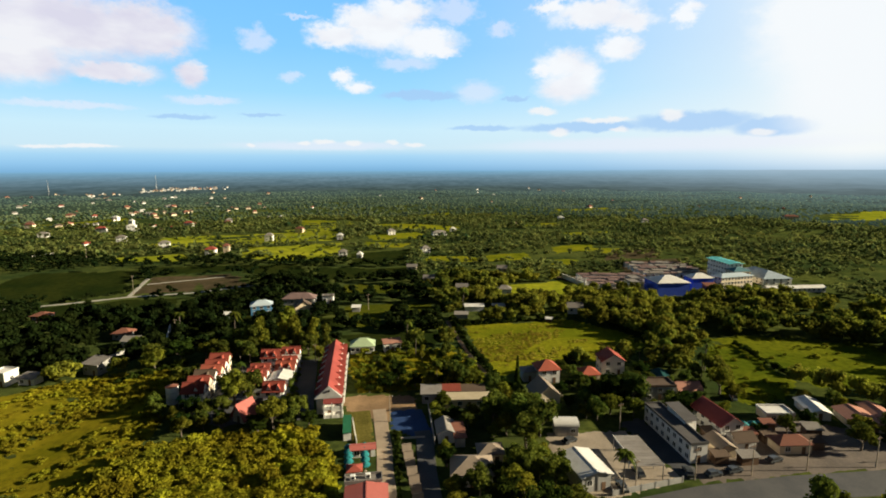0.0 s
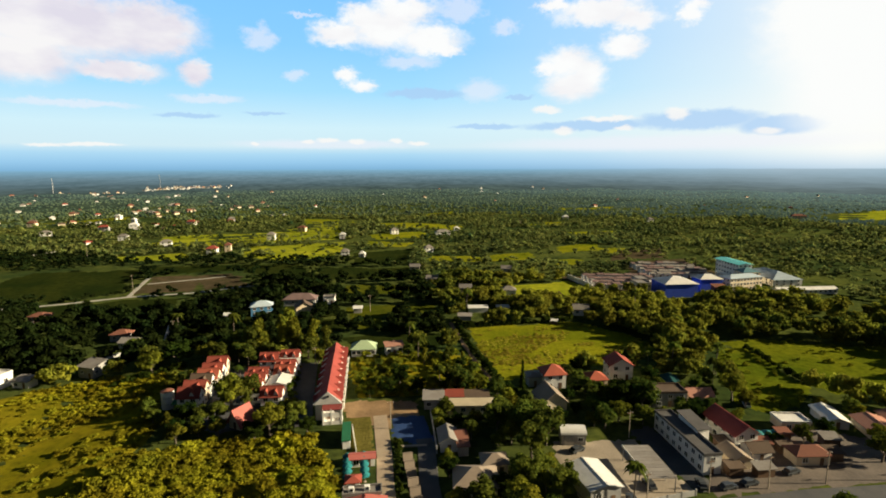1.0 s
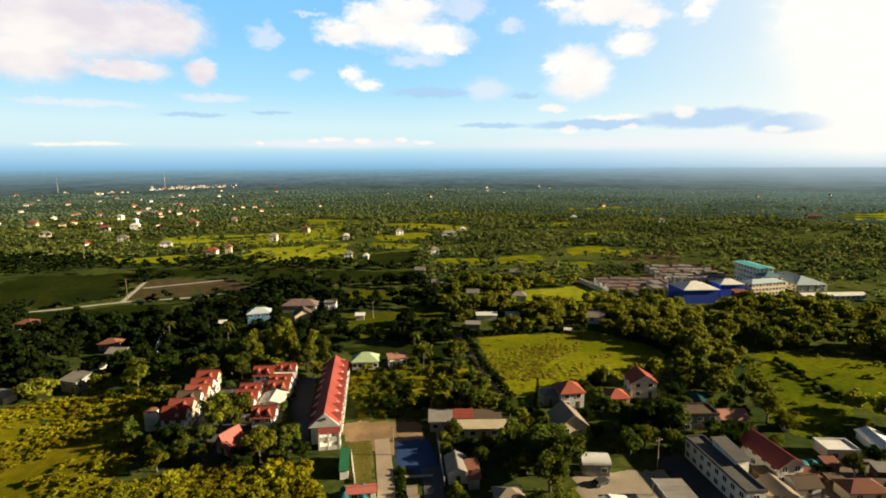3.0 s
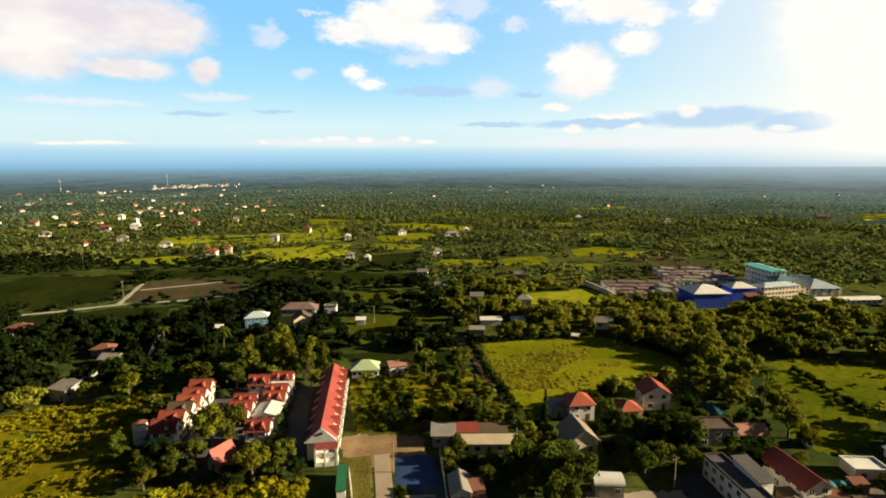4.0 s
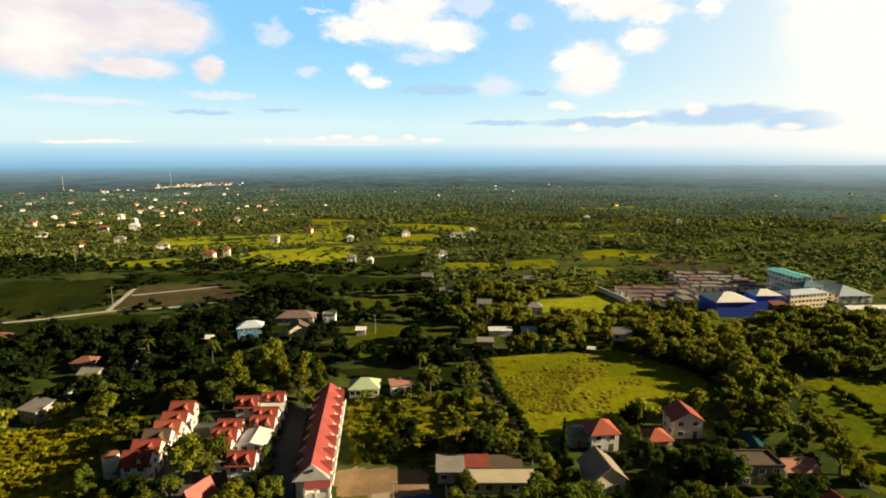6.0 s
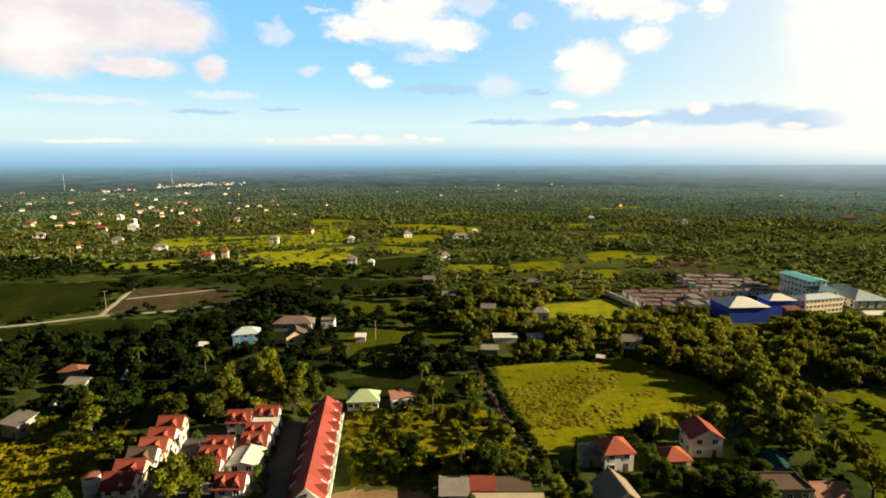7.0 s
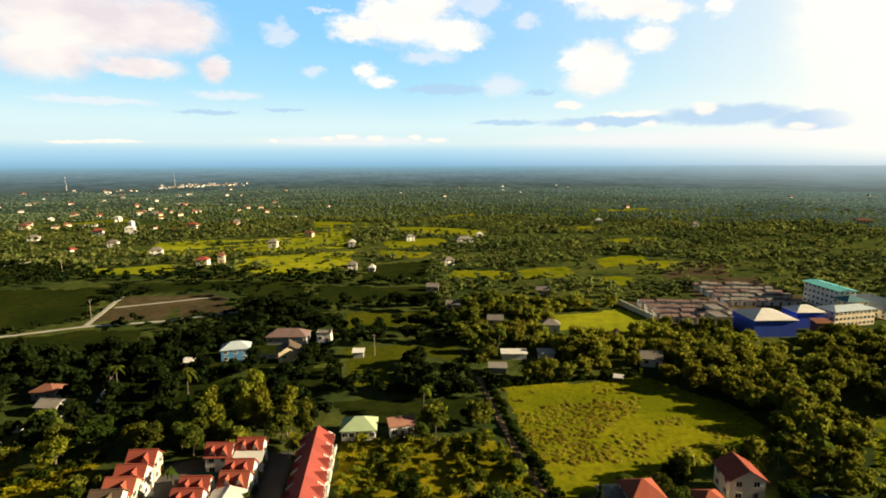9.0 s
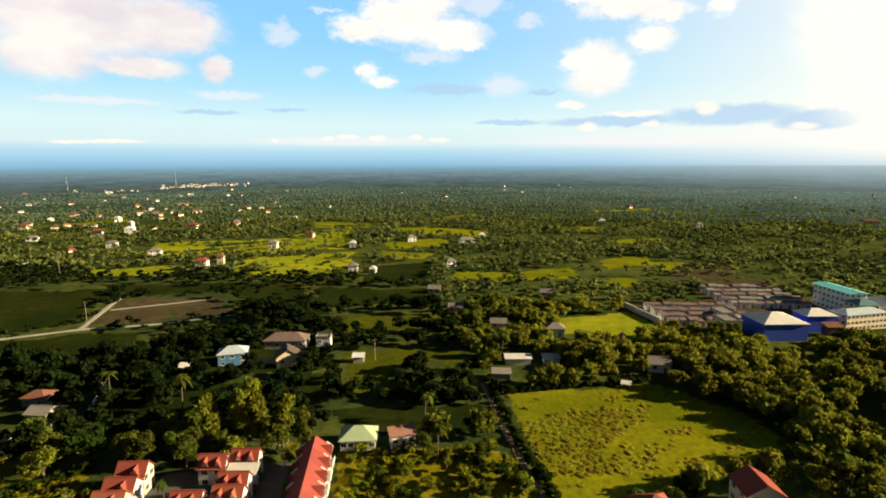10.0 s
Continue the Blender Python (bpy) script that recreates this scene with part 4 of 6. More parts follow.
def townhouse(x, y, turn, w, d, eave, ridge, last, cross):
    """One unit of the terrace: ridge along the row, a cross gable on each slope, windows and a door."""
    FOOT.append((x, y, 6.0))
    root = tagged(new("townhouse"), "two-storey terraced house with faded red roof and white walls", "house", "houses of the terrace")
    root.matrix_basis = pose(x, y, 0, 0, 0, turn)
    x0, x1, y0, y1 = dims = (-w / 2, w / 2, -d / 2, d / 2)
    bm = bmesh.new()
    shell(bm, x0, x1, y0 + 0.003, y1 - 0.003, eave, ridge, "y")
    part("wall", bm, M["white_wall"], root)
    bm = bmesh.new()
    drop = 0.45 * (ridge - eave) / (w / 2)
    for s in (-1, 1):
        slab(bm, [(s * (w / 2 + 0.45), y0 + 0.002, eave - drop), (s * (w / 2 + 0.45), y1 - 0.002, eave - drop), (s * 0.002, y1 - 0.002, ridge), (s * 0.002, y0 + 0.002, ridge)], 0.18)
    part("roof", bm, M["pink_roof"], root)
    for s, depth, dw, up in ((1, 0.58, 2.1, 0.62), (-1, 0.22, 1.7, 0.27)):
        if s == 1 and not cross:
            continue
        bm = bmesh.new()
        zt, zb = lerp(eave, ridge, up), eave - 0.25
        xa, xb = s * (w / 2 + 0.75), s * w / 2 * (1 - depth)
        for q in (-1, 1):
            slab(bm, [(xa, 0, zt), (xb, 0, zt), (xb + s * (0.6 if s < 0 else 1.7), q * (dw / 2 + 0.2), zb + 0.3), (xa, q * (dw / 2 + 0.2), zb + 0.05)][::-q * s], 0.12)
        dm = part("dormer", bm, M["pink_roof"], root)
        bm = bmesh.new()
        hull(bm, [(xa - s * 0.15, -dw / 2, zb), (xa - s * 0.15, dw / 2, zb), (xa - s * 0.15, 0, zt - 0.2)][::s], [(xb + s * 0.5, -dw / 2, zb), (xb + s * 0.5, dw / 2, zb), (xb + s * 0.5, 0, zt - 0.2)][::s])
        part("gable", bm, M["white_wall"], dm)
    for side in ("e", "w"):
        for f in range(2):
            for u in (-d / 4, d / 4):
                if f == 0 and u < 0:
                    door_part(root, side, u, 1.0, 2.1, dims, "wood")
                else:
                    window_part(root, side, u, 1.6 + 2.8 * f, 1.2, 1.2, dims)
    bm = bmesh.new()
    box(bm, x1 + 0.02, x1 + 1.0, y0 + 0.6, y1 - 0.6, 2.7, 2.85)
    box(bm, x1 + 0.92, x1 + 1.0, y0 + 0.6, y1 - 0.6, 2.85, 3.6)
    part("balcony", bm, M["white_wall"], root)
    for q in (-1, 1):
        rim = [(q * (w / 2 + 0.6), eave - 0.9), (q * (w / 2 + 0.6), eave - 0.15), (q * (w / 2 - 1.0), eave + 1.15), (q * (w / 2 - 1.0), eave - 0.9)]
        bm = bmesh.new()
        hull(bm, [(u, y1 - 0.14, v) for u, v in rim], [(u, y1 + 0.10, v) for u, v in rim])
        part("fire_wall", bm, M["white_wall"], root)
    if last:
        # grey end gable and a white two-storey porch
        bm = bmesh.new()
        hull(bm, [(x0 - 0.55, y0 - 1.3, eave - 0.55), (x1 + 0.55, y0 - 1.3, eave - 0.55), (0.05, y0 - 0.12, ridge - 0.15)], [(x0 - 0.55, y0 - 0.005, eave - 0.5), (x1 + 0.55, y0 - 0.005, eave - 0.5), (0.05, y0 - 0.004, ridge + 0.02)])
        part("end_gable", bm, M["grey_wall"], root, "grey hipped end of the roof")
        bm = bmesh.new()
        tube(bm, (0.2, y0 - 1.0, ridge - 1.3), (0.2, y0 - 0.6, ridge - 1.3), 0.35, 0.35, 10)
        part("roundel", bm, M["glass"], root)
        bm = bmesh.new()
        slab(bm, [(x0 + 2.2, y0 - 3.4, 4.7), (x1 + 0.7, y0 - 3.4, 4.7), (x1 + 0.7, y0 - 0.01, 5.7), (x0 + 2.2, y0 - 0.01, 5.7)], 0.15)
        part("awning", bm, M["maroon_roof"], root, "dark red awning")
        for zb in (0.0, 2.6):
            bm = bmesh.new()
            box(bm, x0 + 2.3, x1 + 0.6, y0 - 3.3, y0 - 0.003, zb, zb + 0.2)
            box(bm, x0 + 2.3, x1 + 0.6, y0 - 3.3, y0 - 3.15, zb + 0.2, zb + 1.05)
            box(bm, x1 + 0.45, x1 + 0.6, y0 - 3.15, y0 - 0.003, zb + 0.2, zb + 1.05)
            box(bm, x0 + 2.3, x0 + 2.45, y0 - 3.15, y0 - 0.003, zb + 0.2, zb + 1.05)
            part("balcony", bm, M["white_wall"], root)
        for px in (x0 + 2.25, 0.9, x1 + 0.2):
            bm = bmesh.new()
            box(bm, px, px + 0.45, y0 - 3.36, y0 - 2.9, -0.5, 4.75)
            part("column", bm, M["white_wall"], root)
        window_part(root, "s", -0.3, 3.4, 1.6, 1.3, dims)
        window_part(root, "s", 2.0, 3.4, 1.2, 1.3, dims)
        door_part(root, "s", 0.2, 1.2, 2.1, dims, "wood")
    return root


for i in range(8):
    yy = 155.4 + 5.5 * i
    townhouse(-3.7 + 0.06 * (yy - 152), yy, -3.4, 7.3, 5.5, 6.0, 8.9, i == 0, True)

# ---- the housing compound ----
RED_HOUSE = "small two-storey house with red roof, front dormer and white gable"
for i, (hx, hy, roof) in enumerate([(-45.4, 168.2, "red_roof"), (-45.0, 173.3, "red_roof"), (-44.3, 178.6, "brown_roof"), (-43.2, 183.0, "orange_roof"), (-42.9, 188.0, "red_roof"), (-42.8, 194.4, "red_roof")]):
    house("compound_house", RED_HOUSE if roof != "brown_roof" else "small two-storey house with weathered brown roof and dormer", "house", hx, hy, -6, 6.2, 4.9, 5.2, 7.5, "gable_x", "cream_wall" if i % 2 else "white_wall", roof, 2, ("e", "s"), "houses of the compound", ((1.2, 1.8),), "e", 0.45, 2.4)
for i, (hx, hy, roof) in enumerate([(-26.8, 180.6, "red_roof"), (-27.2, 176.1, "red_roof"), (-27.7, 170.8, "orange_roof"), (-20.6, 163.6, "red_roof"), (-17.8, 196.0, "red_roof"), (-25.0, 194.6, "red_roof"), (-18.4, 186.2, "red_roof"), (-18.5, 181.2, "orange_roof")]):
    house("compound_house", RED_HOUSE, "house", hx, hy, -8, 6.2, 4.4, 5.2, 7.5, "gable_x", "white_wall", roof, 2, ("e", "s"), "houses of the compound", ((-1.4, 1.7), (1.5, 1.7)), "e", 0.4, 2.4)
house("white_roofed_house", "house with a plain white sheet roof among red roofs", "house", -19.6, 174.4, -8, 6.6, 7.2, 4.8, 5.7, "gable_y", "white_wall", "white_roof", 2, ("e", "s"), gap=2.4)
house("porch_house", "low annex with a pale sheet roof", "house", -18.0, 191.3, -8, 6.4, 3.4, 3.6, 4.9, "shed", "white_wall", "white_roof", 1, ("s",))
house("pavilion", "small pavilion with a pink hipped roof", "pavilion", -28.3, 154.2, -38, 4.4, 4.8, 2.6, 6.0, "gable_y", "cream_wall", "coral_roof", 1, ("s",), over=0.9)
house("green_shed", "low dark green shed beside a water tank", "shed", -48.4, 168.6, -6, 3.6, 2.6, 2.4, 2.9, "shed", "grey_wall", "dark_green", 1, ())
house("yard_shed", "small green-roofed shed in a paved yard", "shed", -27.2, 186.2, -8, 6.0, 3.0, 2.6, 3.4, "shed", "grey_wall", "dark_green", 1, ("s",))


def tank(x, y, r, h):
    FOOT.append((x, y, r + 1))
    root = tagged(new("water_tank"), "pale rusting cylindrical water tank", "water tank")
    root.matrix_basis = pose(x, y, float(land_z(x, y)))
    bm = bmesh.new()
    ring = [(math.cos(2 * math.pi * i / 20), math.sin(2 * math.pi * i / 20)) for i in range(20)]
    hull(bm, [(r * a, r * b, -0.5) for a, b in ring], [(r * a, r * b, h) for a, b in ring])
    part("body", bm, M["white_wall"], root, shade=False)
    bm = bmesh.new()
    hull(bm, [(r * 1.04 * a, r * 1.04 * b, h + 0.003) for a, b in ring], [(r * 0.2 * a, r * 0.2 * b, h + 0.6) for a, b in ring])
    part("lid", bm, M["rust_roof"], root)
    for z in (0.3 * h, 0.65 * h):
        bm = bmesh.new()
        hull(bm, [(r * 1.02 * a, r * 1.02 * b, z) for a, b in ring], [(r * 1.02 * a, r * 1.02 * b, z + 0.12) for a, b in ring])
        part("hoop", bm, M["metal"], root)


tank(-52.8, 171.0, 1.9, 5.6)

# ---- lane with stalls ----
house("stall", "long stall with an orange-red gabled roof", "stall", 5.2, 127.2, -4, 6.2, 2.8, 2.4, 2.9, "gable_x", "white_wall", "coral_roof", 1, ("s",), over=0.35)
house("shop", "wide shop with a red roof and white parapet", "shop", 4.6, 102.5, -4, 8.6, 9.0, 4.2, 5.1, "gable_y", "white_wall", "coral_roof", 1, ("e",))
house("store_room", "flat-roofed white store behind a shop", "store", 4.4, 108.9, -4, 8.2, 2.8, 4.6, 5.0, "flat", "white_wall", "grey_roof", 1, ("e",))
house("kiosk", "white kiosk with a small red roof", "kiosk", 2.6, 117.2, -4, 3.0, 2.6, 2.6, 3.3, "hip", "white_wall", "red_roof", 1, ("s",))


def cooler(x, y, z):
    """A rooftop air conditioner: casing on two feet, with a fan grille."""
    root = tagged(new("air_conditioner"), "white rooftop air conditioner beside a red roof", "air conditioner", "coolers on the store roof")
    root.matrix_basis = pose(x, y, z, 0, 0, -4)
    bm = bmesh.new()
    box(bm, -0.6, 0.6, -0.4, 0.4, 0.12, 1.1)
    bmesh.ops.bevel(bm, geom=bm.edges[:], offset=0.05, segments=1, affect="EDGES")
    part("casing", bm, M["trim"], root)
    for fx in (-0.45, 0.45):
        bm = bmesh.new()
        box(bm, fx - 0.08, fx + 0.08, -0.4, 0.4, 0.0, 0.118)
        part("foot", bm, M["metal"], root)
    bm = bmesh.new()
    tube(bm, (0.1, -0.44, 0.6), (0.1, -0.402, 0.6), 0.33, 0.33, 12)
    part("grille", bm, M["glass"], root)


for cx in (2.0, 5.4):
    cooler(cx, 108.9, 4.85)


def canopy(x, y, r, h, material, label, group):
    """A market umbrella: pole, base and a six-ribbed canopy with a hanging rim."""
    FOOT.append((x, y, r))
    root = tagged(new("garden_umbrella"), label, "umbrella", group)
    root.matrix_basis = pose(x, y, float(land_z(x, y)), 0, 0, 20 * x)
    bm = bmesh.new()
    tube(bm, (0, 0, 0), (0, 0, h), 0.05, 0.04)
    part("pole", bm, M["metal"], root)
    bm = bmesh.new()
    tube(bm, (0, 0, -0.05), (0, 0, 0.12), 0.4, 0.35, 10)
    part("base", bm, M["concrete"], root)
    bm = bmesh.new()
    ring = [(math.cos(2 * math.pi * i / 12), math.sin(2 * math.pi * i / 12), 1 if i % 2 else 0.94) for i in range(12)]
    rim = [bm.verts.new((r * a * s, r * b * s, h - 0.75)) for a, b, s in ring]
    low = [bm.verts.new((r * a * s, r * b * s, h - 0.95)) for a, b, s in ring]
    mid = [bm.verts.new((r * 0.5 * a, r * 0.5 * b, h - 0.28)) for a, b, s in ring]
    top = bm.verts.new((0, 0, h + 0.05))
    for i in range(12):
        j = (i + 1) % 12
        bm.faces.new((low[i], low[j], rim[j], rim[i]))
        bm.faces.new((rim[i], rim[j], mid[j], mid[i]))
        bm.faces.new((mid[i], mid[j], top))
    part("canopy", bm, M[material], root)


M["teal_cloth"] = plain("teal_canvas", (0.012, 0.13, 0.14), (0.02, 0.18, 0.19), 0.8, 5.0)
for j in range(5):
    for ux in (1.3, 5.4):
        canopy(ux + 0.05 * j, 119.4 + 2.3 * j, 1.25, 2.6, "teal_cloth", "dark teal garden umbrella beside a lane", "umbrellas of the stalls")
for i in range(4):
    canopy(109.5 + 2.6 * i, 117.5 - 0.4 * i, 1.5, 2.7, "teal_cloth", "dark teal garden umbrella on a forecourt", "umbrellas of the forecourt")


def fence(name, label, a, b, h, post, material, gap=3.0, thick=0.16):
    """A wall or fence between two points: panels between posts."""
    root = tagged(new(name), label, "fence")
    (ax, ay), (bx, by) = a, b
    n = max(1, int(math.hypot(bx - ax, by - ay) / gap))
    for i in range(n + 1):
        x, y = lerp(ax, bx, i / n), lerp(ay, by, i / n)
        z = float(land_z(x, y))
        bm = bmesh.new()
        box(bm, x - 0.15, x + 0.15, y - 0.15, y + 0.15, z - 0.3, z + h + post)
        part("post", bm, M[material], root)
        if i < n:
            u, v = lerp(ax, bx, (i + 1) / n), lerp(ay, by, (i + 1) / n)
            l = math.hypot(u - x, v - y)
            nx, ny = (v - y) / l * thick / 2, -(u - x) / l * thick / 2
            w = float(land_z(u, v))
            bm = bmesh.new()
            hull(bm, [(x + nx, y + ny, z - 0.3), (u + nx, v + ny, w - 0.3), (u - nx, v - ny, w - 0.3), (x - nx, y - ny, z - 0.3)],
                 [(x + nx, y + ny, z + h), (u + nx, v + ny, w + h), (u - nx, v - ny, w + h), (x - nx, y - ny, z + h)])
            part("panel", bm, M[material], root)
    return root


house("tarp_shed", "narrow shed under a dark green sheet roof", "shed", 1.5, 139.8, -2, 2.0, 9.4, 2.3, 2.7, "shed", "white_wall", "dark_green", 1, (), over=0.2)
fence("white_fence", "low white fence along a narrow lawn", (3.2, 146), (3.8, 133), 0.9, 0.25, "trim", 2.5)
fence("garden_wall", "low white boundary wall above a dark garden", (-95, 230), (-82, 234), 1.7, 0.6, "white_wall", 3.2)
fence("boundary_wall", "high white wall of a far plot", (-74.4, 240), (-79.5, 263), 2.6, 0.2, "white_wall", 4.0, 0.5)
fence("cream_wall", "cream wall along a garden front", (-35, 273.5), (-13.6, 268.6), 2.0, 0.2, "cream_wall", 3.5)
fence("lane_wall", "grey block wall beside a shaded lane", (26.6, 149), (24.5, 128), 2.2, 0.1, "grey_wall", 3.5)
fence("road_wall", "grey block wall beside a road", (60, 97.5), (79, 98.8), 1.4, 0.2, "grey_wall", 3.5)
for j in range(7):
    house("nipa_hut", "tiny hut with a weathered thatch roof on a planted strip", "hut", 16.2 + 0.06 * j, 104.5 + 3.6 * j, 0, 1.9, 1.4, 1.2, 2.3, "gable_x", "wood", "taupe_roof", 1, (), "huts on the strip", over=0.3)

# ---- sheds and houses about the lane and the concrete yard ----
house("long_shed", "grey sheet-roofed shed at a lane's end", "shed", 28.8, 155.8, -10, 6.0, 6.4, 3.2, 3.42, "shed", "grey_wall", "grey_roof")
house("long_shed", "red sheet-roofed shed in a row of sheds", "shed", 35.2, 155.6, -10, 5.6, 4.6, 3.2, 3.42, "shed", "grey_wall", "red_roof")
house("long_shed", "shed with a mossy dark roof", "shed", 42.2, 154.2, -10, 7.4, 4.4, 3.1, 3.32, "shed", "grey_wall", "brown_roof")
house("long_shed", "long shed with a cream sheet roof", "shed", 39.6, 148.8, -10, 15.0, 4.0, 3.0, 3.22, "shed", "cream_wall", "sand_roof", 1, ("s",))
house("white_house", "narrow white house with a grey roof", "house", 28.2, 131.5, -6, 4.6, 7.0, 3.2, 4.4, "gable_y", "white_wall", "grey_roof")
house("lean_to", "lean-to with a rusty red roof", "shed", 31.4, 128.8, -6, 2.6, 7.2, 2.8, 3.4, "shed", "grey_wall", "rust_roof", 1, ("e",))
house("bungalow", "bungalow with a brown hipped shingle roof", "house", 30.4, 111.4, -12, 9.6, 8.2, 3.2, 5.6, "hip", "cream_wall", "taupe_roof")
house("annex", "low annex with a brown roof", "house", 37.0, 118.0, -8, 6.0, 5.0, 3.0, 4.4, "hip", "cream_wall", "taupe_roof")
house("gabled_house", "cream house with a steep grey-brown gabled roof", "house", 63.8, 146.6, -2, 7.6, 8.4, 4.0, 7.0, "gable_y", "cream_wall", "taupe_roof", 1, ("s", "e"), over=0.6)
house("villa", "white two-storey villa with an orange hipped roof", "house", 71.4, 162.6, -4, 7.4, 7.0, 5.0, 7.6, "hip", "white_wall", "orange_roof", 2, ("s", "e", "w"))
house("villa_wing", "low grey wing beside a white villa", "house", 65.4, 164.6, -4, 4.6, 5.0, 3.6, 4.6, "hip", "grey_wall", "grey_roof", 1, ("s",))
house("villa", "pale two-storey villa with a red gabled roof", "house", 97.4, 164.6, -11, 8.0, 7.2, 5.6, 8.0, "gable_y", "white_wall", "red_roof", 2, ("s", "e", "w"))
house("cottage", "small cottage with an orange-red roof", "house", 86.2, 160.0, -6, 6.4, 6.0, 2.8, 4.8, "hip", "cream_wall", "orange_roof")


def vault(x, y, turn, w, d, eave, rise):
    """A shed under a barrel roof."""
    FOOT.append((x, y, w / 2 + 1))
    root = tagged(new("store_shed"), "storage shed with a curved white roof in a concrete yard", "shed")
    root.matrix_basis = pose(x, y, 0, 0, 0, turn)
    bm = bmesh.new()
    arc = [(d / 2 * math.cos(math.pi * (1 - i / 8)), eave + rise * math.sin(math.pi * i / 8)) for i in range(9)]
    hull(bm, [(-w / 2, v, z) for v, z in [(-d / 2, -0.5)] + arc + [(d / 2, -0.5)]], [(w / 2, v, z) for v, z in [(-d / 2, -0.5)] + arc + [(d / 2, -0.5)]])
    part("wall", bm, M["grey_wall"], root)
    bm = bmesh.new()
    skin = [(v * 1.05, z + 0.16) for v, z in arc] + [(v * 1.05, z + 0.04) for v, z in arc[::-1]]
    hull(bm, [(-w / 2 - 0.3, v, z) for v, z in skin], [(w / 2 + 0.3, v, z) for v, z in skin])
    part("roof", bm, M["white_roof"], root)
    door_part(root, "s", -1.2, 2.4, 2.4, (-w / 2, w / 2, -d / 2, d / 2), "metal")
    window_part(root, "s", 1.8, 1.7, 1.2, 1.0, (-w / 2, w / 2, -d / 2, d / 2))


vault(61.9, 126.8, -14, 6.4, 4.8, 2.9, 1.1)
house("warehouse", "warehouse with a white sheet roof", "warehouse", 57.0, 105.2, 2, 7.4, 10.6, 4.2, 5.1, "gable_y", "grey_wall", "white_roof", 1, ("s", "e"))


def carport(x, y, turn, w, d, h):
    """An open shed: posts, beams and a ribbed sheet roof."""
    FOOT.append((x, y, max(w, d) / 2))
    root = tagged(new("carport"), "open carport with a grey sheet roof on steel posts", "carport")
    root.matrix_basis = pose(x, y, 0, 0, 0, turn)
    for i in range(10):
        a, b = lerp(-d / 2, d / 2, i / 10), lerp(-d / 2, d / 2, (i + 1) / 10) - 0.05
        bm = bmesh.new()
        slab(bm, [(-w / 2, a, h + 0.3), (w / 2, a, h), (w / 2, b, h), (-w / 2, b, h + 0.3)], 0.1)
        part("roof_sheet", bm, M["grey_roof"], root)
    bm = bmesh.new()
    box(bm, -w / 2 - 0.1, -w / 2, -d / 2, d / 2, h + 0.1, h + 0.5)
    part("gutter", bm, M["white_roof"], root)
    for px in (-w / 2 + 0.3, w / 2 - 0.3):
        for i in range(4):
            py = lerp(-d / 2 + 0.4, d / 2 - 0.4, i / 3)
            bm = bmesh.new()
            box(bm, px - 0.09, px + 0.09, py - 0.09, py + 0.09, -0.3, h - 0.1)
            part("post", bm, M["metal"], root)


carport(72.6, 107.8, -7, 7.0, 14.4, 3.9)
house("apartment_block", "long white two-storey block with small windows and a dark grey roof", "building", 89.2, 116.6, -5, 4.6, 23.0, 5.0, 5.6, "flat", "white_wall", "dark_roof", 2, ("w", "s"), gap=2.6)
house("roof_block", "raised grey stair block on a white building", "building", 93.2, 119.0, -5, 3.2, 9.0, 6.4, 7.0, "shed", "white_wall", "dark_roof", 2, ("e",))
house("gabled_block", "white two-storey block with a maroon gabled roof", "building", 105.0, 119.2, -3, 6.6, 12.5, 4.8, 7.0, "gable_y", "white_wall", "maroon_roof", 2, ("w", "s", "e"), over=0.7)
house("gabled_annex", "low annex with a brown shingle roof", "building", 104.6, 109.6, -6, 5.4, 4.6, 3.0, 4.4, "gable_x", "white_wall", "brown_roof")
house("low_shop", "low shop with a weathered brown roof", "shop", 97.2, 108.5, -8, 4.6, 6.4, 3.0, 4.2, "gable_y", "cream_wall", "taupe_roof")
house("roofless_house", "unfinished grey house with a sagging rusty roof", "house", 101.0, 142.2, -10, 10.4, 6.4, 4.6, 5.1, "flat", "grey_wall", "brown_roof", 2, ("s",))
house("rusty_house", "small house with a rusty salmon roof", "house", 111.4, 140.6, -10, 7.4, 5.0, 3.2, 4.8, "gable_x", "cream_wall", "salmon_roof")
house("teal_shed", "small shed with a dull teal roof", "shed", 110.0, 152.5, -24, 4.6, 7.0, 2.8, 3.6, "gable_y", "grey_wall", "dull_teal_roof")
house("slab_house", "low house with a pale concrete roof", "house", 127.0, 121.5, -14, 8.0, 5.6, 2.2, 2.6, "flat", "cream_wall", "white_roof")
house("corner_house", "low house with a pale sheet roof beside trees", "house", 140.6, 121.6, -22, 5.6, 9.6, 2.5, 3.4, "gable_y", "white_wall", "white_roof")
house("corner_house", "wide house with a rusty salmon roof", "house", 147.6, 113.2, -22, 8.0, 10.4, 2.5, 3.6, "gable_y", "cream_wall", "salmon_roof")
house("corner_house", "house with a faded pink roof", "house", 156.2, 114.8, -22, 5.4, 9.0, 2.6, 3.4, "gable_y", "cream_wall", "salmon_roof")
house("brown_house", "bungalow with a rusty brown hipped roof", "house", 116.0, 105.6, -10, 8.6, 4.8, 2.8, 4.4, "hip", "cream_wall", "rust_roof")

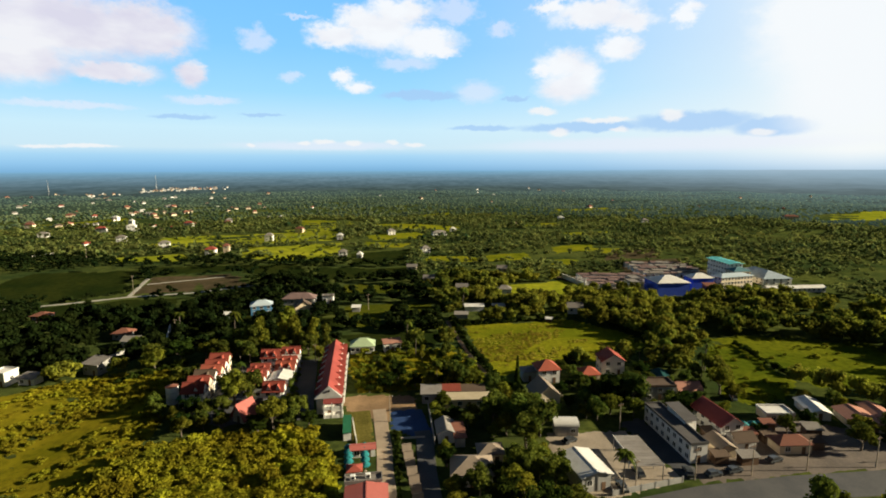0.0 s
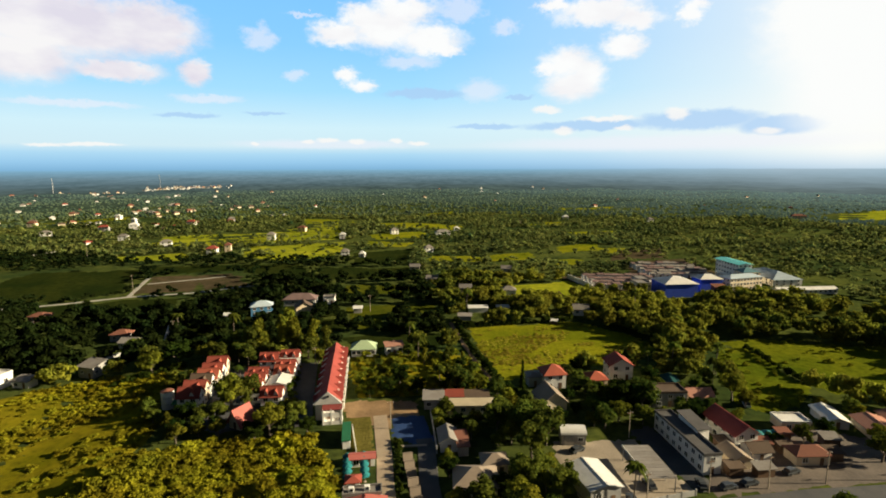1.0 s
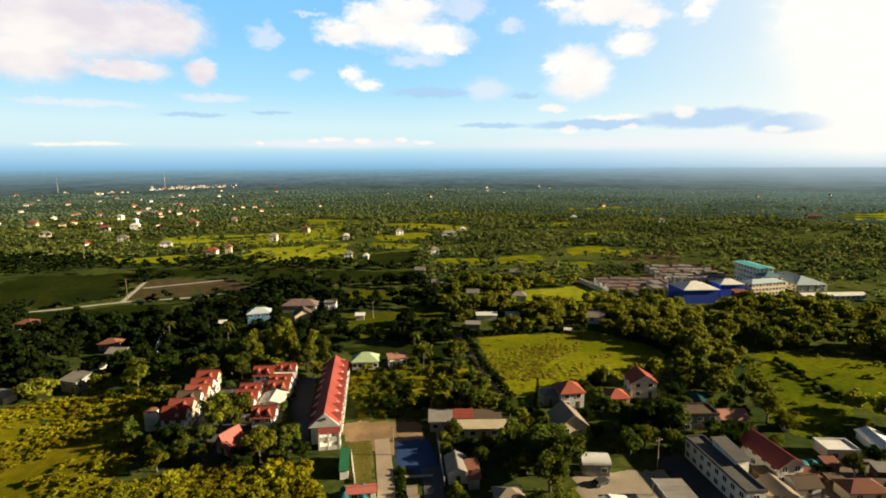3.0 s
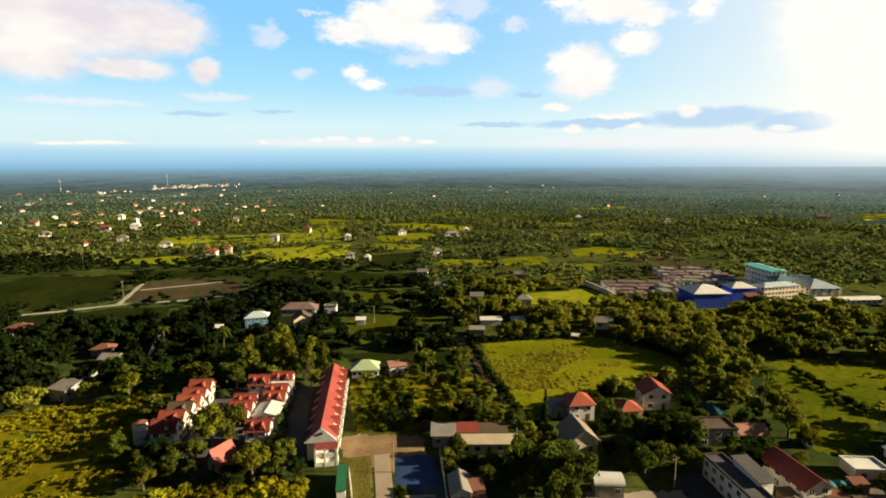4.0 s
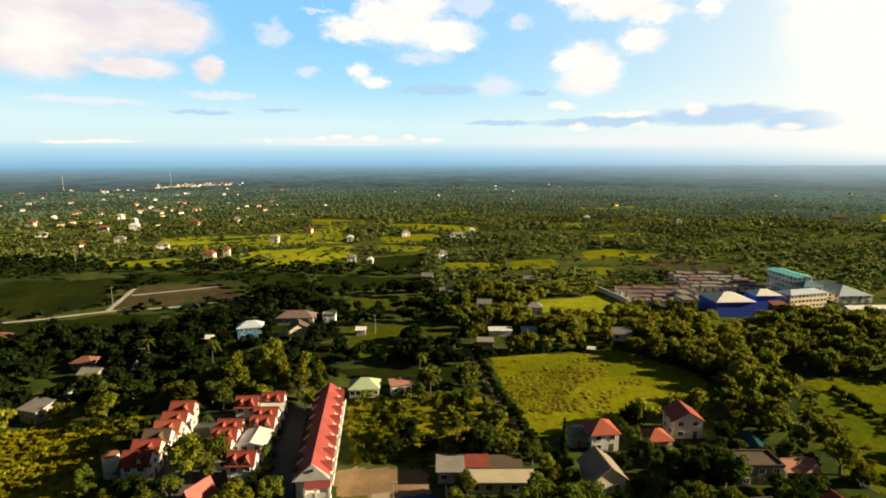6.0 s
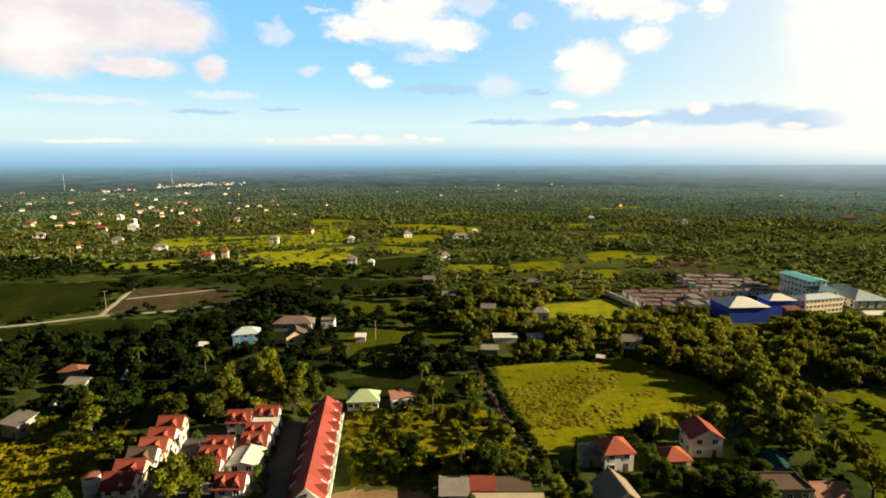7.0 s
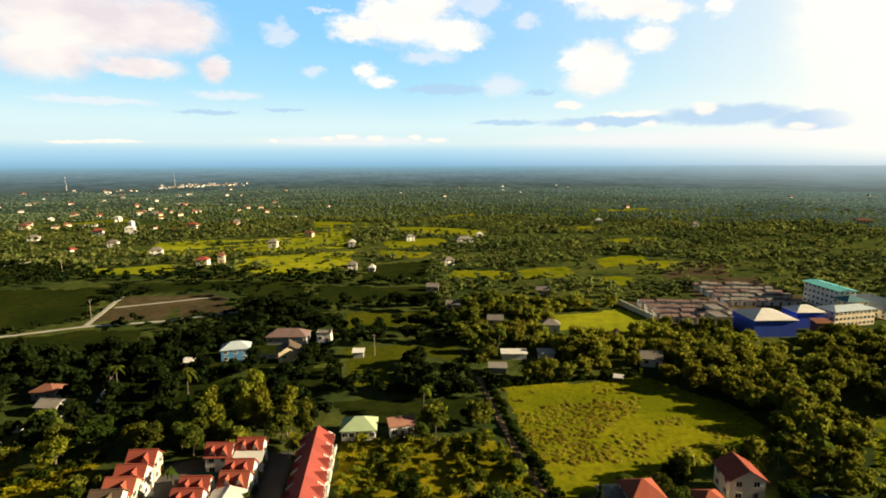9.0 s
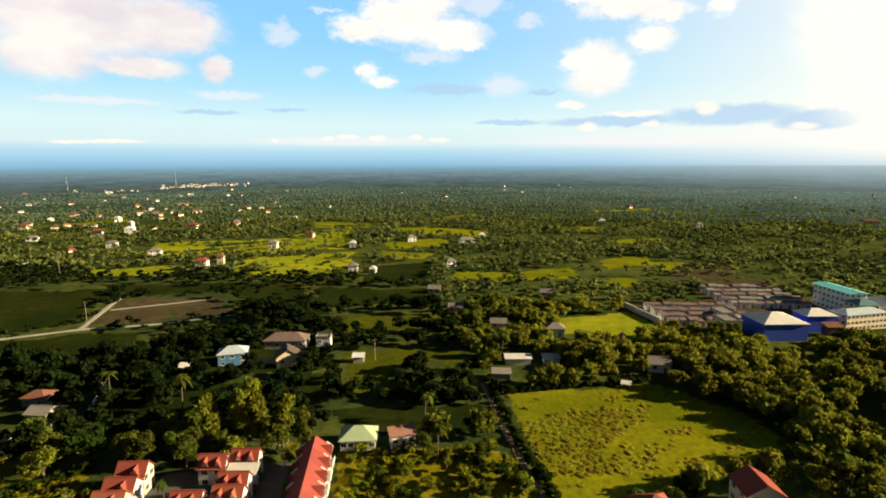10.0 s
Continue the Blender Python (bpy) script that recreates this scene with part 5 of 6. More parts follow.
# low shelters and stalls on the forecourt
for sx, sy, sw, sd, st, rf in ((109.0, 112.6, 4.2, 2.6, -14, "rust_roof"), (113.8, 110.4, 3.4, 2.4, -8, "brown_roof"), (122.6, 105.0, 4.6, 2.8, -12, "brown_roof"), (100.2, 102.4, 4.4, 2.2, -6, "grey_roof"),
                           (93.6, 104.4, 3.6, 2.4, -6, "brown_roof"), (128.6, 110.8, 4.0, 3.0, -18, "grey_roof"), (118.6, 115.6, 3.2, 2.4, -12, "rust_roof"), (98.8, 114.0, 3.0, 5.0, -8, "brown_roof")):
    house("roadside_stall", "low roadside stall under a weathered sheet roof", "stall", sx, sy, st, sw, sd, 2.2, 2.8, "shed", "wood", rf, 1, (), "stalls of the forecourt", over=0.4)

# ---- gardens behind the terrace ----
house("green_roofed_house", "white bungalow with a pale green hipped roof", "house", 9.6, 206.4, -6, 9.4, 7.0, 3.1, 5.6, "hip", "white_wall", "green_roof", 1, ("s", "e"), gap=1.8)
house("small_house", "small white house with a salmon sheet roof", "house", 21.4, 204.2, 6, 6.8, 3.4, 3.6, 4.4, "shed", "white_wall", "salmon_roof", 1, ("s",), gap=2.2)
house("blue_house", "blue house with a pale blue-grey hipped roof", "house", -38.6, 274.5, 6, 10.4, 7.0, 5.0, 7.2, "hip", "sky_wall", "pale_blue_roof", 2, ("s",))
house("cream_house", "cream gabled house behind a garden wall", "house", -17.4, 269.6, 9, 8.6, 7.0, 4.4, 7.2, "gable_y", "cream_wall", "brown_roof", 1, ("s",))
house("hall", "long house with a dull red-brown roof among trees", "house", -20.5, 291.0, -8, 17.0, 8.0, 3.6, 6.2, "hip", "grey_wall", "mauve_roof", 1, ("s",))
house("white_annex", "small white building beside trees", "house", -5.0, 289.0, -8, 6.0, 4.0, 4.0, 4.4, "flat", "white_wall", "grey_roof", 1, ("s",))
house("field_shed", "long low white shed in a grassy plot", "shed", 70.6, 255.6, -10, 9.6, 3.4, 2.4, 3.0, "shed", "white_wall", "white_roof", 1, ())
house("field_shed", "low white shed in a grassy plot", "shed", 83.6, 254.4, -10, 6.2, 3.2, 2.2, 2.8, "shed", "white_wall", "white_roof", 1, ())
house("field_shed", "low grey shed at a field's corner", "shed", 60.6, 243.4, -14, 6.2, 3.4, 2.2, 2.8, "shed", "grey_wall", "grey_roof", 1, ())
house("field_hut", "tiny white-roofed hut in a meadow", "hut", 100.8, 228.0, -30, 2.6, 1.8, 1.5, 1.9, "shed", "wood", "white_roof", 1, ())
house("white_cottage", "white cottage among dark trees", "house", 120.5, 240.5, -20, 7.4, 6.0, 3.6, 5.4, "gable_x", "white_wall", "grey_roof", 1, ("s",))
house("hut", "small grey hut with a white roof by a grass plot", "hut", 9.6, 267.4, -6, 4.0, 3.0, 2.4, 3.0, "shed", "grey_wall", "white_roof", 1, ())
house("hut", "small hut with a pale roof in dark trees", "hut", -55.0, 268.5, -14, 3.4, 2.8, 2.2, 2.8, "shed", "grey_wall", "white_roof", 1, ())
house("garden_house", "house with a dull red roof among trees", "house", -97.0, 256.0, -10, 8.0, 6.0, 3.2, 5.0, "hip", "grey_wall", "rust_roof")
house("garden_house", "white house at a meadow's edge", "house", -120.0, 208.5, -20, 6.0, 5.6, 4.6, 5.0, "flat", "white_wall", "white_roof", 1, ("s", "e"))
house("garden_house", "low pale house at a meadow's edge", "house", -111.0, 207.0, -20, 6.4, 4.0, 2.4, 3.2, "shed", "white_wall", "grey_roof", 1, ("s",))
house("garden_house", "grey-white house in dark trees", "house", -91.5, 213.0, -26, 7.0, 6.0, 4.2, 5.4, "shed", "grey_wall", "grey_roof", 1, ("s", "e"))
house("garden_house", "house with a grey roof behind a white wall", "house", -89.0, 243.0, -14, 7.0, 6.0, 3.4, 4.8, "gable_x", "grey_wall", "grey_roof")
house("garden_house", "salmon-walled house with a rusty roof among trees", "house", -147.0, 291.0, -10, 8.0, 6.4, 4.6, 6.2, "hip", "rust_wall", "rust_roof", 2, ("s", "e"))
house("red_cottage", "red-roofed cottage beside bright grass", "house", 121.0, 268.0, -24, 4.0, 7.0, 2.8, 4.6, "gable_y", "cream_wall", "rust_roof", 1, ())
house("tree_house", "pale house with a blue-grey roof among trees", "house", 97.0, 285.0, -14, 8.0, 6.0, 4.0, 6.0, "hip", "white_wall", "grey_roof")
for hx, hy in ((60, 330), (55, 372), (118, 352), (75, 300), (262, 170), (272, 178), (240, 150)):
    house("cottage", "small grey-roofed cottage among trees", "house", hx, hy, -15, 7.0, 5.5, 3.2, 4.8, "gable_x", "cream_wall", "grey_roof", 1, ("s",), "cottages among trees")

# ---- the school and the building site beside it ----
house("gymnasium", "deep blue hall with a white hipped roof", "building", 193.8, 268.6, -8, 19.5, 17.0, 7.8, 11.0, "hip", "blue_wall", "white_roof", 1, ())
house("gymnasium", "smaller deep blue hall with a white roof", "building", 219.0, 273.0, -8, 13.6, 10.0, 7.8, 10.2, "hip", "blue_wall", "white_roof", 1, ())
house("school_block", "cream school building with rows of windows", "building", 241.6, 272.0, 4, 24.0, 9.0, 7.8, 9.4, "hip", "cream_wall", "pale_blue_roof", 3, ("s", "w", "e"), gap=2.4)
house("school_tower", "tall white and teal school block with a teal roof", "building", 258.8, 298.4, -6, 9.0, 23.6, 11.8, 12.6, "gable_y", "white_wall", "teal_roof", 4, ("w", "s"), over=1.1, gap=2.7)
house("school_hall", "wide hall with a pale blue-white hipped roof", "building", 277.5, 287.0, -8, 19.0, 32.0, 4.0, 7.8, "hip", "white_wall", "pale_blue_roof", 2, ("s", "w"), gap=4.0)
house("covered_walk", "long low building with a pale roof", "building", 270.0, 254.0, -8, 36.0, 6.0, 3.0, 4.0, "gable_x", "white_wall", "white_roof", 1, ("s",), gap=3.0)
house("brick_shed", "small brick-red shed before a blue hall", "building", 219.5, 263.6, -8, 7.0, 4.0, 4.4, 5.4, "shed", "rust_roof", "rust_roof", 1, ("s",))
house("site_office", "pale unfinished block on a building site", "building", 187.0, 292.0, -8, 8.0, 11.0, 5.0, 5.5, "flat", "white_wall", "grey_roof", 2, ("s", "w"))
house("site_block", "unfinished pale grey block beside a blue hall", "building", 176.4, 276.0, -8, 8.0, 10.0, 6.4, 6.8, "flat", "cream_wall", "grey_roof", 2, ("s", "w"), gap=2.4)
fence("site_wall", "white boundary wall of a building site", (151, 322), (153, 292), 3.0, 0.2, "white_wall", 5.0, 0.4)
field("yard_site", [(148, 330), (200, 326), (215, 372), (275, 372), (262, 300), (205, 298), (186, 280), (152, 282)], M["ploughed"], "bare grey-brown earth of a building site", "yard", 3.0, 0.08)
house("school_wing", "school wing with a slate-teal hipped roof", "building", 255.5, 282.5, -8, 11.0, 9.0, 8.4, 10.6, "hip", "cream_wall", "slate_teal_roof", 3, ("s", "w"), gap=3.0)
UNITS = [house("unit_house", lab, "house", ux, uy, -8, 3.6, 4.0, 3.3, 4.0, "gable_x", wl, rf, 1, ("s",), "units on the building site", gap=2.0, over=0.2)
         for ux, uy, wl, rf, lab in ((158.0, 289.0, "white_wall", "mauve_roof", "small unfinished white unit with a mauve-brown roof"), (162.6, 288.4, "white_wall", "mauve_roof", "small unfinished white unit with a mauve-brown roof"), (208.0, 312.0, "white_wall", "grey_roof", "small unfinished white unit with a grey roof"))]
rng_u = random.Random(3)
for j in range(4):
    for i in range(9):
        if not (j == 0 and i < 2):
            copy_thing(rng_u.choice(UNITS[:2]), pose(157.6 + 4.7 * i + 1.4 * j + rng_u.uniform(-0.12, 0.12), 289.0 + 9.2 * j - 0.7 * i + rng_u.uniform(-0.15, 0.15), 0, 0, 0, -8) @ Matrix.Diagonal((1.22, 1.05, rng_u.uniform(0.85, 1.1), 1)))
for j in range(5):
    for i in range(9):
        if i + j:
            copy_thing(rng_u.choice(UNITS[1:]), pose(208.0 + 4.7 * i + 2.2 * j + rng_u.uniform(-0.12, 0.12), 312.0 + 9.2 * j - 0.9 * i + rng_u.uniform(-0.15, 0.15), 0, 0, 0, -8) @ Matrix.Diagonal((1.22, 1.05, rng_u.uniform(0.85, 1.1), 1)))

# ---- far houses of the plain ----
rng_h = random.Random(11)
FAR_KINDS = []
for wall, roof, lab in (("white_wall", "white_roof", "white far-off house with a pale roof"), ("white_wall", "red_roof", "white far-off house with a red roof"),
                        ("cream_wall", "rust_roof", "cream far-off house with a rusty roof"), ("white_wall", "grey_roof", "pale far-off house with a grey roof"),
                        ("cream_wall", "brown_roof", "cream far-off house with a brown roof")):
    FAR_KINDS.append((wall, roof, lab))
NAMED_FAR = [(-107, 480, 8.5, 6, 5.0, 1), (-96, 490, 5, 4, 6.0, 2), (-165, 550, 10, 6, 4.5, 3), (-67, 558, 8, 6, 6.0, 3), (5, 541, 6, 5, 4.5, 0), (6, 446, 6.8, 5.6, 4.2, 3), (20, 438, 4.5, 4, 3.0, 0),
             (-381, 751, 10, 6, 4.5, 2), (-282, 708, 11, 7, 5.5, 1), (-250, 713, 10, 7, 7.5, 0), (-257, 735, 5, 5, 11.0, 0), (-192, 748, 11, 6, 5.0, 1), (-304, 812, 8, 6, 5.0, 0), (-327, 669, 10, 6, 4.0, 3),
             (-223, 605, 9, 6, 4.5, 3), (-40, 620, 9, 6, 5.0, 2), (61, 568, 8, 6, 4.5, 3), (79, 452, 7.5, 5, 4.0, 3), (115, 565, 16, 8, 3.5, 3), (138, 597, 7, 5, 3.5, 0), (324, 701, 9, 6, 4.5, 0), (640, 620, 20, 8.4, 4, 2), (420, 640, 8, 6, 4.5, 3)]
masters = []
for wall, roof, lab in FAR_KINDS:
    masters.append(house("far_house", lab, "house", 0, -400 - 20 * len(masters), -8, 1.0, 0.75, 0.5, 0.72, "hip", wall, roof, 1, (), "houses of the plain", over=0.05))
for hx, hy, w, d, h, kd in NAMED_FAR:
    wall, roof, lab = FAR_KINDS[kd]
    house("far_house", lab, "house", hx, hy, rng_h.uniform(-20, 10), w, d, h, h + 2.4, "hip", wall, roof, 2, ("s", "e"), "houses of the plain", gap=3.4)
spots = []
for i in range(58):                                  # village to the north-west
    spots.append((rng_h.gauss(-330, 140), rng_h.gauss(900, 150), rng_h.uniform(4.5, 8.5)))
for i in range(34):
    spots.append((rng_h.gauss(-560, 190), rng_h.gauss(1330, 190), rng_h.uniform(5, 10)))
for i in range(120):                                  # town on the horizon
    spots.append((-590 + 190 * (i / 120) ** 1.25 + rng_h.gauss(0, 14), 1870 + 220 * (i / 120) + rng_h.gauss(0, 95), rng_h.choice((3, 4, 4, 5, 5, 7))))
for i in range(14):
    spots.append((rng_h.gauss(-690, 70), rng_h.gauss(1680, 80), rng_h.uniform(4, 7)))
for i in range(22):
    spots.append((rng_h.uniform(-200, 1300), rng_h.uniform(650, 1900), rng_h.uniform(5, 9)))
for hx, hy, w in spots:
    if hy < 560 or (zone_hit(BRIGHT_A, np.array([hx]), np.array([hy]))[0] and rng_h.random() < 0.7):
        continue
    m = masters[rng_h.choice((0, 3, 4, 3, 4, 3, 2) if hy > 1250 else (2, 3, 4, 4, 3, 1, 2, 0, 3, 4))]
    FOOT.append((hx, hy, w * 0.45))
    c = copy_thing(m, pose(hx, hy, float(land_z(hx, hy)), 0, 0, rng_h.uniform(5, 55)) @ Matrix.Diagonal((w, w * rng_h.uniform(0.8, 1.1), w * (rng_h.uniform(0.8, 1.9) if hy > 1780 else rng_h.uniform(0.7, 1.1)), 1)))
for m in masters:
    m.matrix_basis = pose(-420 + 47 * masters.index(m), 880 + 37 * (masters.index(m) % 3), float(land_z(-420 + 47 * masters.index(m), 880 + 37 * (masters.index(m) % 3))), 0, 0, 25) @ Matrix.Diagonal((7, 6, 7, 1))


def mast(x, y, h, r, label):
    root = tagged(new("radio_mast"), label, "mast")
    root.matrix_basis = pose(x, y, float(land_z(x, y)))
    for i in range(3):
        a = i * 2.094
        bm = bmesh.new()
        tube(bm, (r * math.cos(a), r * math.sin(a), 0), (0.2 * r * math.cos(a), 0.2 * r * math.sin(a), h), 0.25 * r, 0.12 * r, 4)
        part("leg", bm, M["metal"], root)
    for i in range(1, 9):
        f = i / 9
        bm = bmesh.new()
        q = r * lerp(1, 0.2, f) * 1.05
        hull(bm, [(q * math.cos(t), q * math.sin(t), h * f) for t in (0, 2.094, 4.188)], [(q * math.cos(t), q * math.sin(t), h * f + 0.4) for t in (0, 2.094, 4.188)])
        part("brace", bm, M["trim"], root)


mast(-800, 1690, 44, 1.0, "tall pale lattice radio mast")
mast(-580, 1900, 52, 1.0, "pale lattice radio mast of a far town")


def pole(x, y, h, lean=0.0, wires=True):
    root = tagged(new("utility_pole"), "thin grey utility pole with a crossarm", "utility pole", "utility poles")
    root.matrix_basis = pose(x, y, float(land_z(x, y)), lean, 0, 10)
    bm = bmesh.new()
    tube(bm, (0, 0, -0.5), (0, 0, h), 0.16, 0.09, 6)
    part("shaft", bm, M["concrete"], root)
    bm = bmesh.new()
    box(bm, -0.9, 0.9, -0.07, 0.07, h - 0.75, h - 0.6)
    part("crossarm", bm, M["wood"], root)
    for px in (-0.8, 0.0, 0.8):
        bm = bmesh.new()
        tube(bm, (px, 0, h - 0.6), (px, 0, h - 0.4), 0.05, 0.04, 5)
        part("insulator", bm, M["trim"], root)


for px, py, ph in ((14.0, 143.5, 8.5), (-122.0, 341.0, 13.0), (-72.5, 246.0, 9.0), (82.5, 99.0, 8.5), (112.0, 96.5, 8.5), (97.0, 97.5, 8.5), (66.0, 98.0, 8.0), (16.0, 268.0, 9.0), (78.0, 125.0, 8.0), (-9.0, 197.0, 7.5), (130.0, 94.0, 8.5), (150, 92, 8.5), (-205, 480, 14)):
    pole(px, py, ph)


def car(x, y, turn, paint, label, long=4.3, tall=1.45, van=False):
    """A parked car: body with cabin, glass band and four wheels."""
    root = tagged(new("car" if not van else "van"), label, "car" if not van else "van", "parked vehicles")
    root.matrix_basis = pose(x, y, float(land_z(x, y)) + 0.12, 0, 0, turn)
    l, w = long / 2, 0.88
    bm = bmesh.new()
    hull(bm, [(-l, -w, 0.3), (l, -w, 0.3), (l, w, 0.3), (-l, w, 0.3)], [(-l * 0.98, -w * 0.96, 0.85), (l * 0.97, -w * 0.96, 0.8), (l * 0.97, w * 0.96, 0.8), (-l * 0.98, w * 0.96, 0.85)])
    part("body", bm, paint, root)
    a, b = (-l * 0.95, l * 0.72) if van else (-l * 0.8, l * 0.45)
    bm = bmesh.new()
    hull(bm, [(a, -w * 0.93, 0.852), (b, -w * 0.93, 0.852), (b, w * 0.93, 0.852), (a, w * 0.93, 0.852)], [(a * 0.84, -w * 0.8, tall - 0.06), (b * 0.55, -w * 0.8, tall - 0.06), (b * 0.55, w * 0.8, tall - 0.06), (a * 0.84, w * 0.8, tall - 0.06)])
    part("glass", bm, M["glass"], root)
    bm = bmesh.new()
    box(bm, a * 0.84, b * 0.56, -w * 0.81, w * 0.81, tall - 0.058, tall)
    part("roof", bm, paint, root)
    for wx in (-l * 0.62, l * 0.62):
        for wy in (-w, w):
            bm = bmesh.new()
            tube(bm, (wx, wy - 0.1, 0.31), (wx, wy + 0.1, 0.31), 0.31, 0.31, 12)
            part("wheel", bm, M["glass"], root)


PAINT_W = plain("white_car_paint", (0.70, 0.70, 0.70), (0.78, 0.78, 0.78), 0.5, 3.0, rough=0.25, bump=0.0, spec=0.5)
PAINT_G = plain("dark_grey_car_paint", (0.04, 0.045, 0.05), (0.06, 0.065, 0.07), 0.5, 3.0, rough=0.25, bump=0.0, spec=0.5)
car(60.8, 121.4, 20, PAINT_G, "dark car parked before a storage shed")
car(82.5, 101.5, 70, PAINT_G, "dark grey car parked beside a white block", 4.5)
car(88.0, 99.5, 5, PAINT_G, "dark grey car parked beside a road")
car(63.5, 99.5, 80, PAINT_G, "dark grey car in a concrete yard", 4.5)
car(124.8, 135.6, 60, PAINT_W, "white van with a load parked on grass", 5.2, 2.3, True)
car(-33.0, 183.0, 80, PAINT_G, "dark car parked in a paved yard")
car(-34.5, 176.0, 75, PAINT_W, "white car parked in a paved yard")
car(107.5, 101.6, 8, PAINT_G, "dark grey car parked on a forecourt")
car(126.0, 106.2, 60, PAINT_G, "dark car parked beside a brown house")
car(94.0, 99.8, 5, PAINT_G, "dark car parked beside a road")
car(70.6, 104.0, 85, PAINT_G, "dark car parked under a carport")
car(73.8, 110.0, 85, PAINT_W, "white car parked under a carport")

# ---- plants ----
BROAD = [tree_thing("broadleaf_tree", "broad leafy tree with a rounded green crown", "tree", 100 + s, 3.6 + 0.35 * (s % 4), 4.6 + 0.5 * (s % 3), 1.6 + 0.3 * (s % 2), 17 + s % 4, 900, 0.29, leaf)
         for s, leaf in enumerate(("leaf_a", "leaf_a", "leaf_b", "leaf_dark", "leaf_a", "leaf_b"))]
TALL = [tree_thing("slender_tree", "slender upright tree with a dense crown", "tree", 140 + s, 2.4, 7.0, 1.4, 13, 560, 0.29, leaf, True) for s, leaf in enumerate(("leaf_b", "leaf_a"))]


def spire_thing(height, radius, count=620):
    """A narrow evergreen: straight trunk and a slim cone of leaf sprays round a dark core."""
    rg1 = np.random.default_rng(170)
    root = tagged(new("spire_tree"), "narrow spire-shaped evergreen tree", "tree")
    bm = bmesh.new()
    tube(bm, (0, 0, -0.4), (0, 0, height * 0.6), 0.2, 0.08)
    part("trunk", bm, M["bark"], root)
    f = rg1.uniform(0, 1, count) ** 1.3
    a, q = rg1.uniform(0, 2 * math.pi, count), rg1.uniform(0.7, 1.1, count) * radius * (1 - f) ** 0.75 * (0.8 + 0.2 * np.sin(40 * f)) + 0.06
    at = np.stack([q * np.cos(a), q * np.sin(a), 0.5 + f * (height - 0.5)], 1)
    lv, lf = leaves(rg1, at, np.stack([np.cos(a), np.sin(a), np.full(count, 0.4)], 1), 0.30)
    ring = [(math.cos(i * 0.785), math.sin(i * 0.785)) for i in range(8)]
    core = np.array([(0.75 * radius * u, 0.75 * radius * v, 0.5) for u, v in ring] + [(0.45 * radius * u, 0.45 * radius * v, height * 0.5) for u, v in ring] + [(0, 0, height * 0.92)])
    fc = [(i, (i + 1) % 8, 8 + (i + 1) % 8, 8 + i) for i in range(8)] + [(8 + i, 8 + (i + 1) % 8, 16) for i in range(8)]
    ob = new("crown", mesh_of("crown", np.concatenate([core, lv]), fc + [tuple(int(v) + 17 for v in q4) for q4 in lf], M["leaf_dark"]))
    ob.parent = root
    return root


SPIRE = spire_thing(13.0, 1.5)
BUSH = [tree_thing("bush", "low rounded olive bush", "bush", 180 + s, 1.7, 1.9, 0.2, 10, 420, 0.21, "leaf_bush") for s in range(3)]
PALMS = [palm_thing(200 + s, 8.0 + 1.2 * s) for s in range(3)]
USED = set()


def plant(kind, x, y, s, turn, high=1.0):
    """Sets one plant of a kind; the first of each kind is the master itself."""
    m = pose(x, y, float(land_z(x, y)), 0, 0, turn) @ Matrix.Diagonal((s, s, s * high, 1))
    if kind.name not in USED:
        USED.add(kind.name)
        kind.matrix_basis = m
        return kind
    return copy_thing(kind, m)


rng_p = random.Random(5)
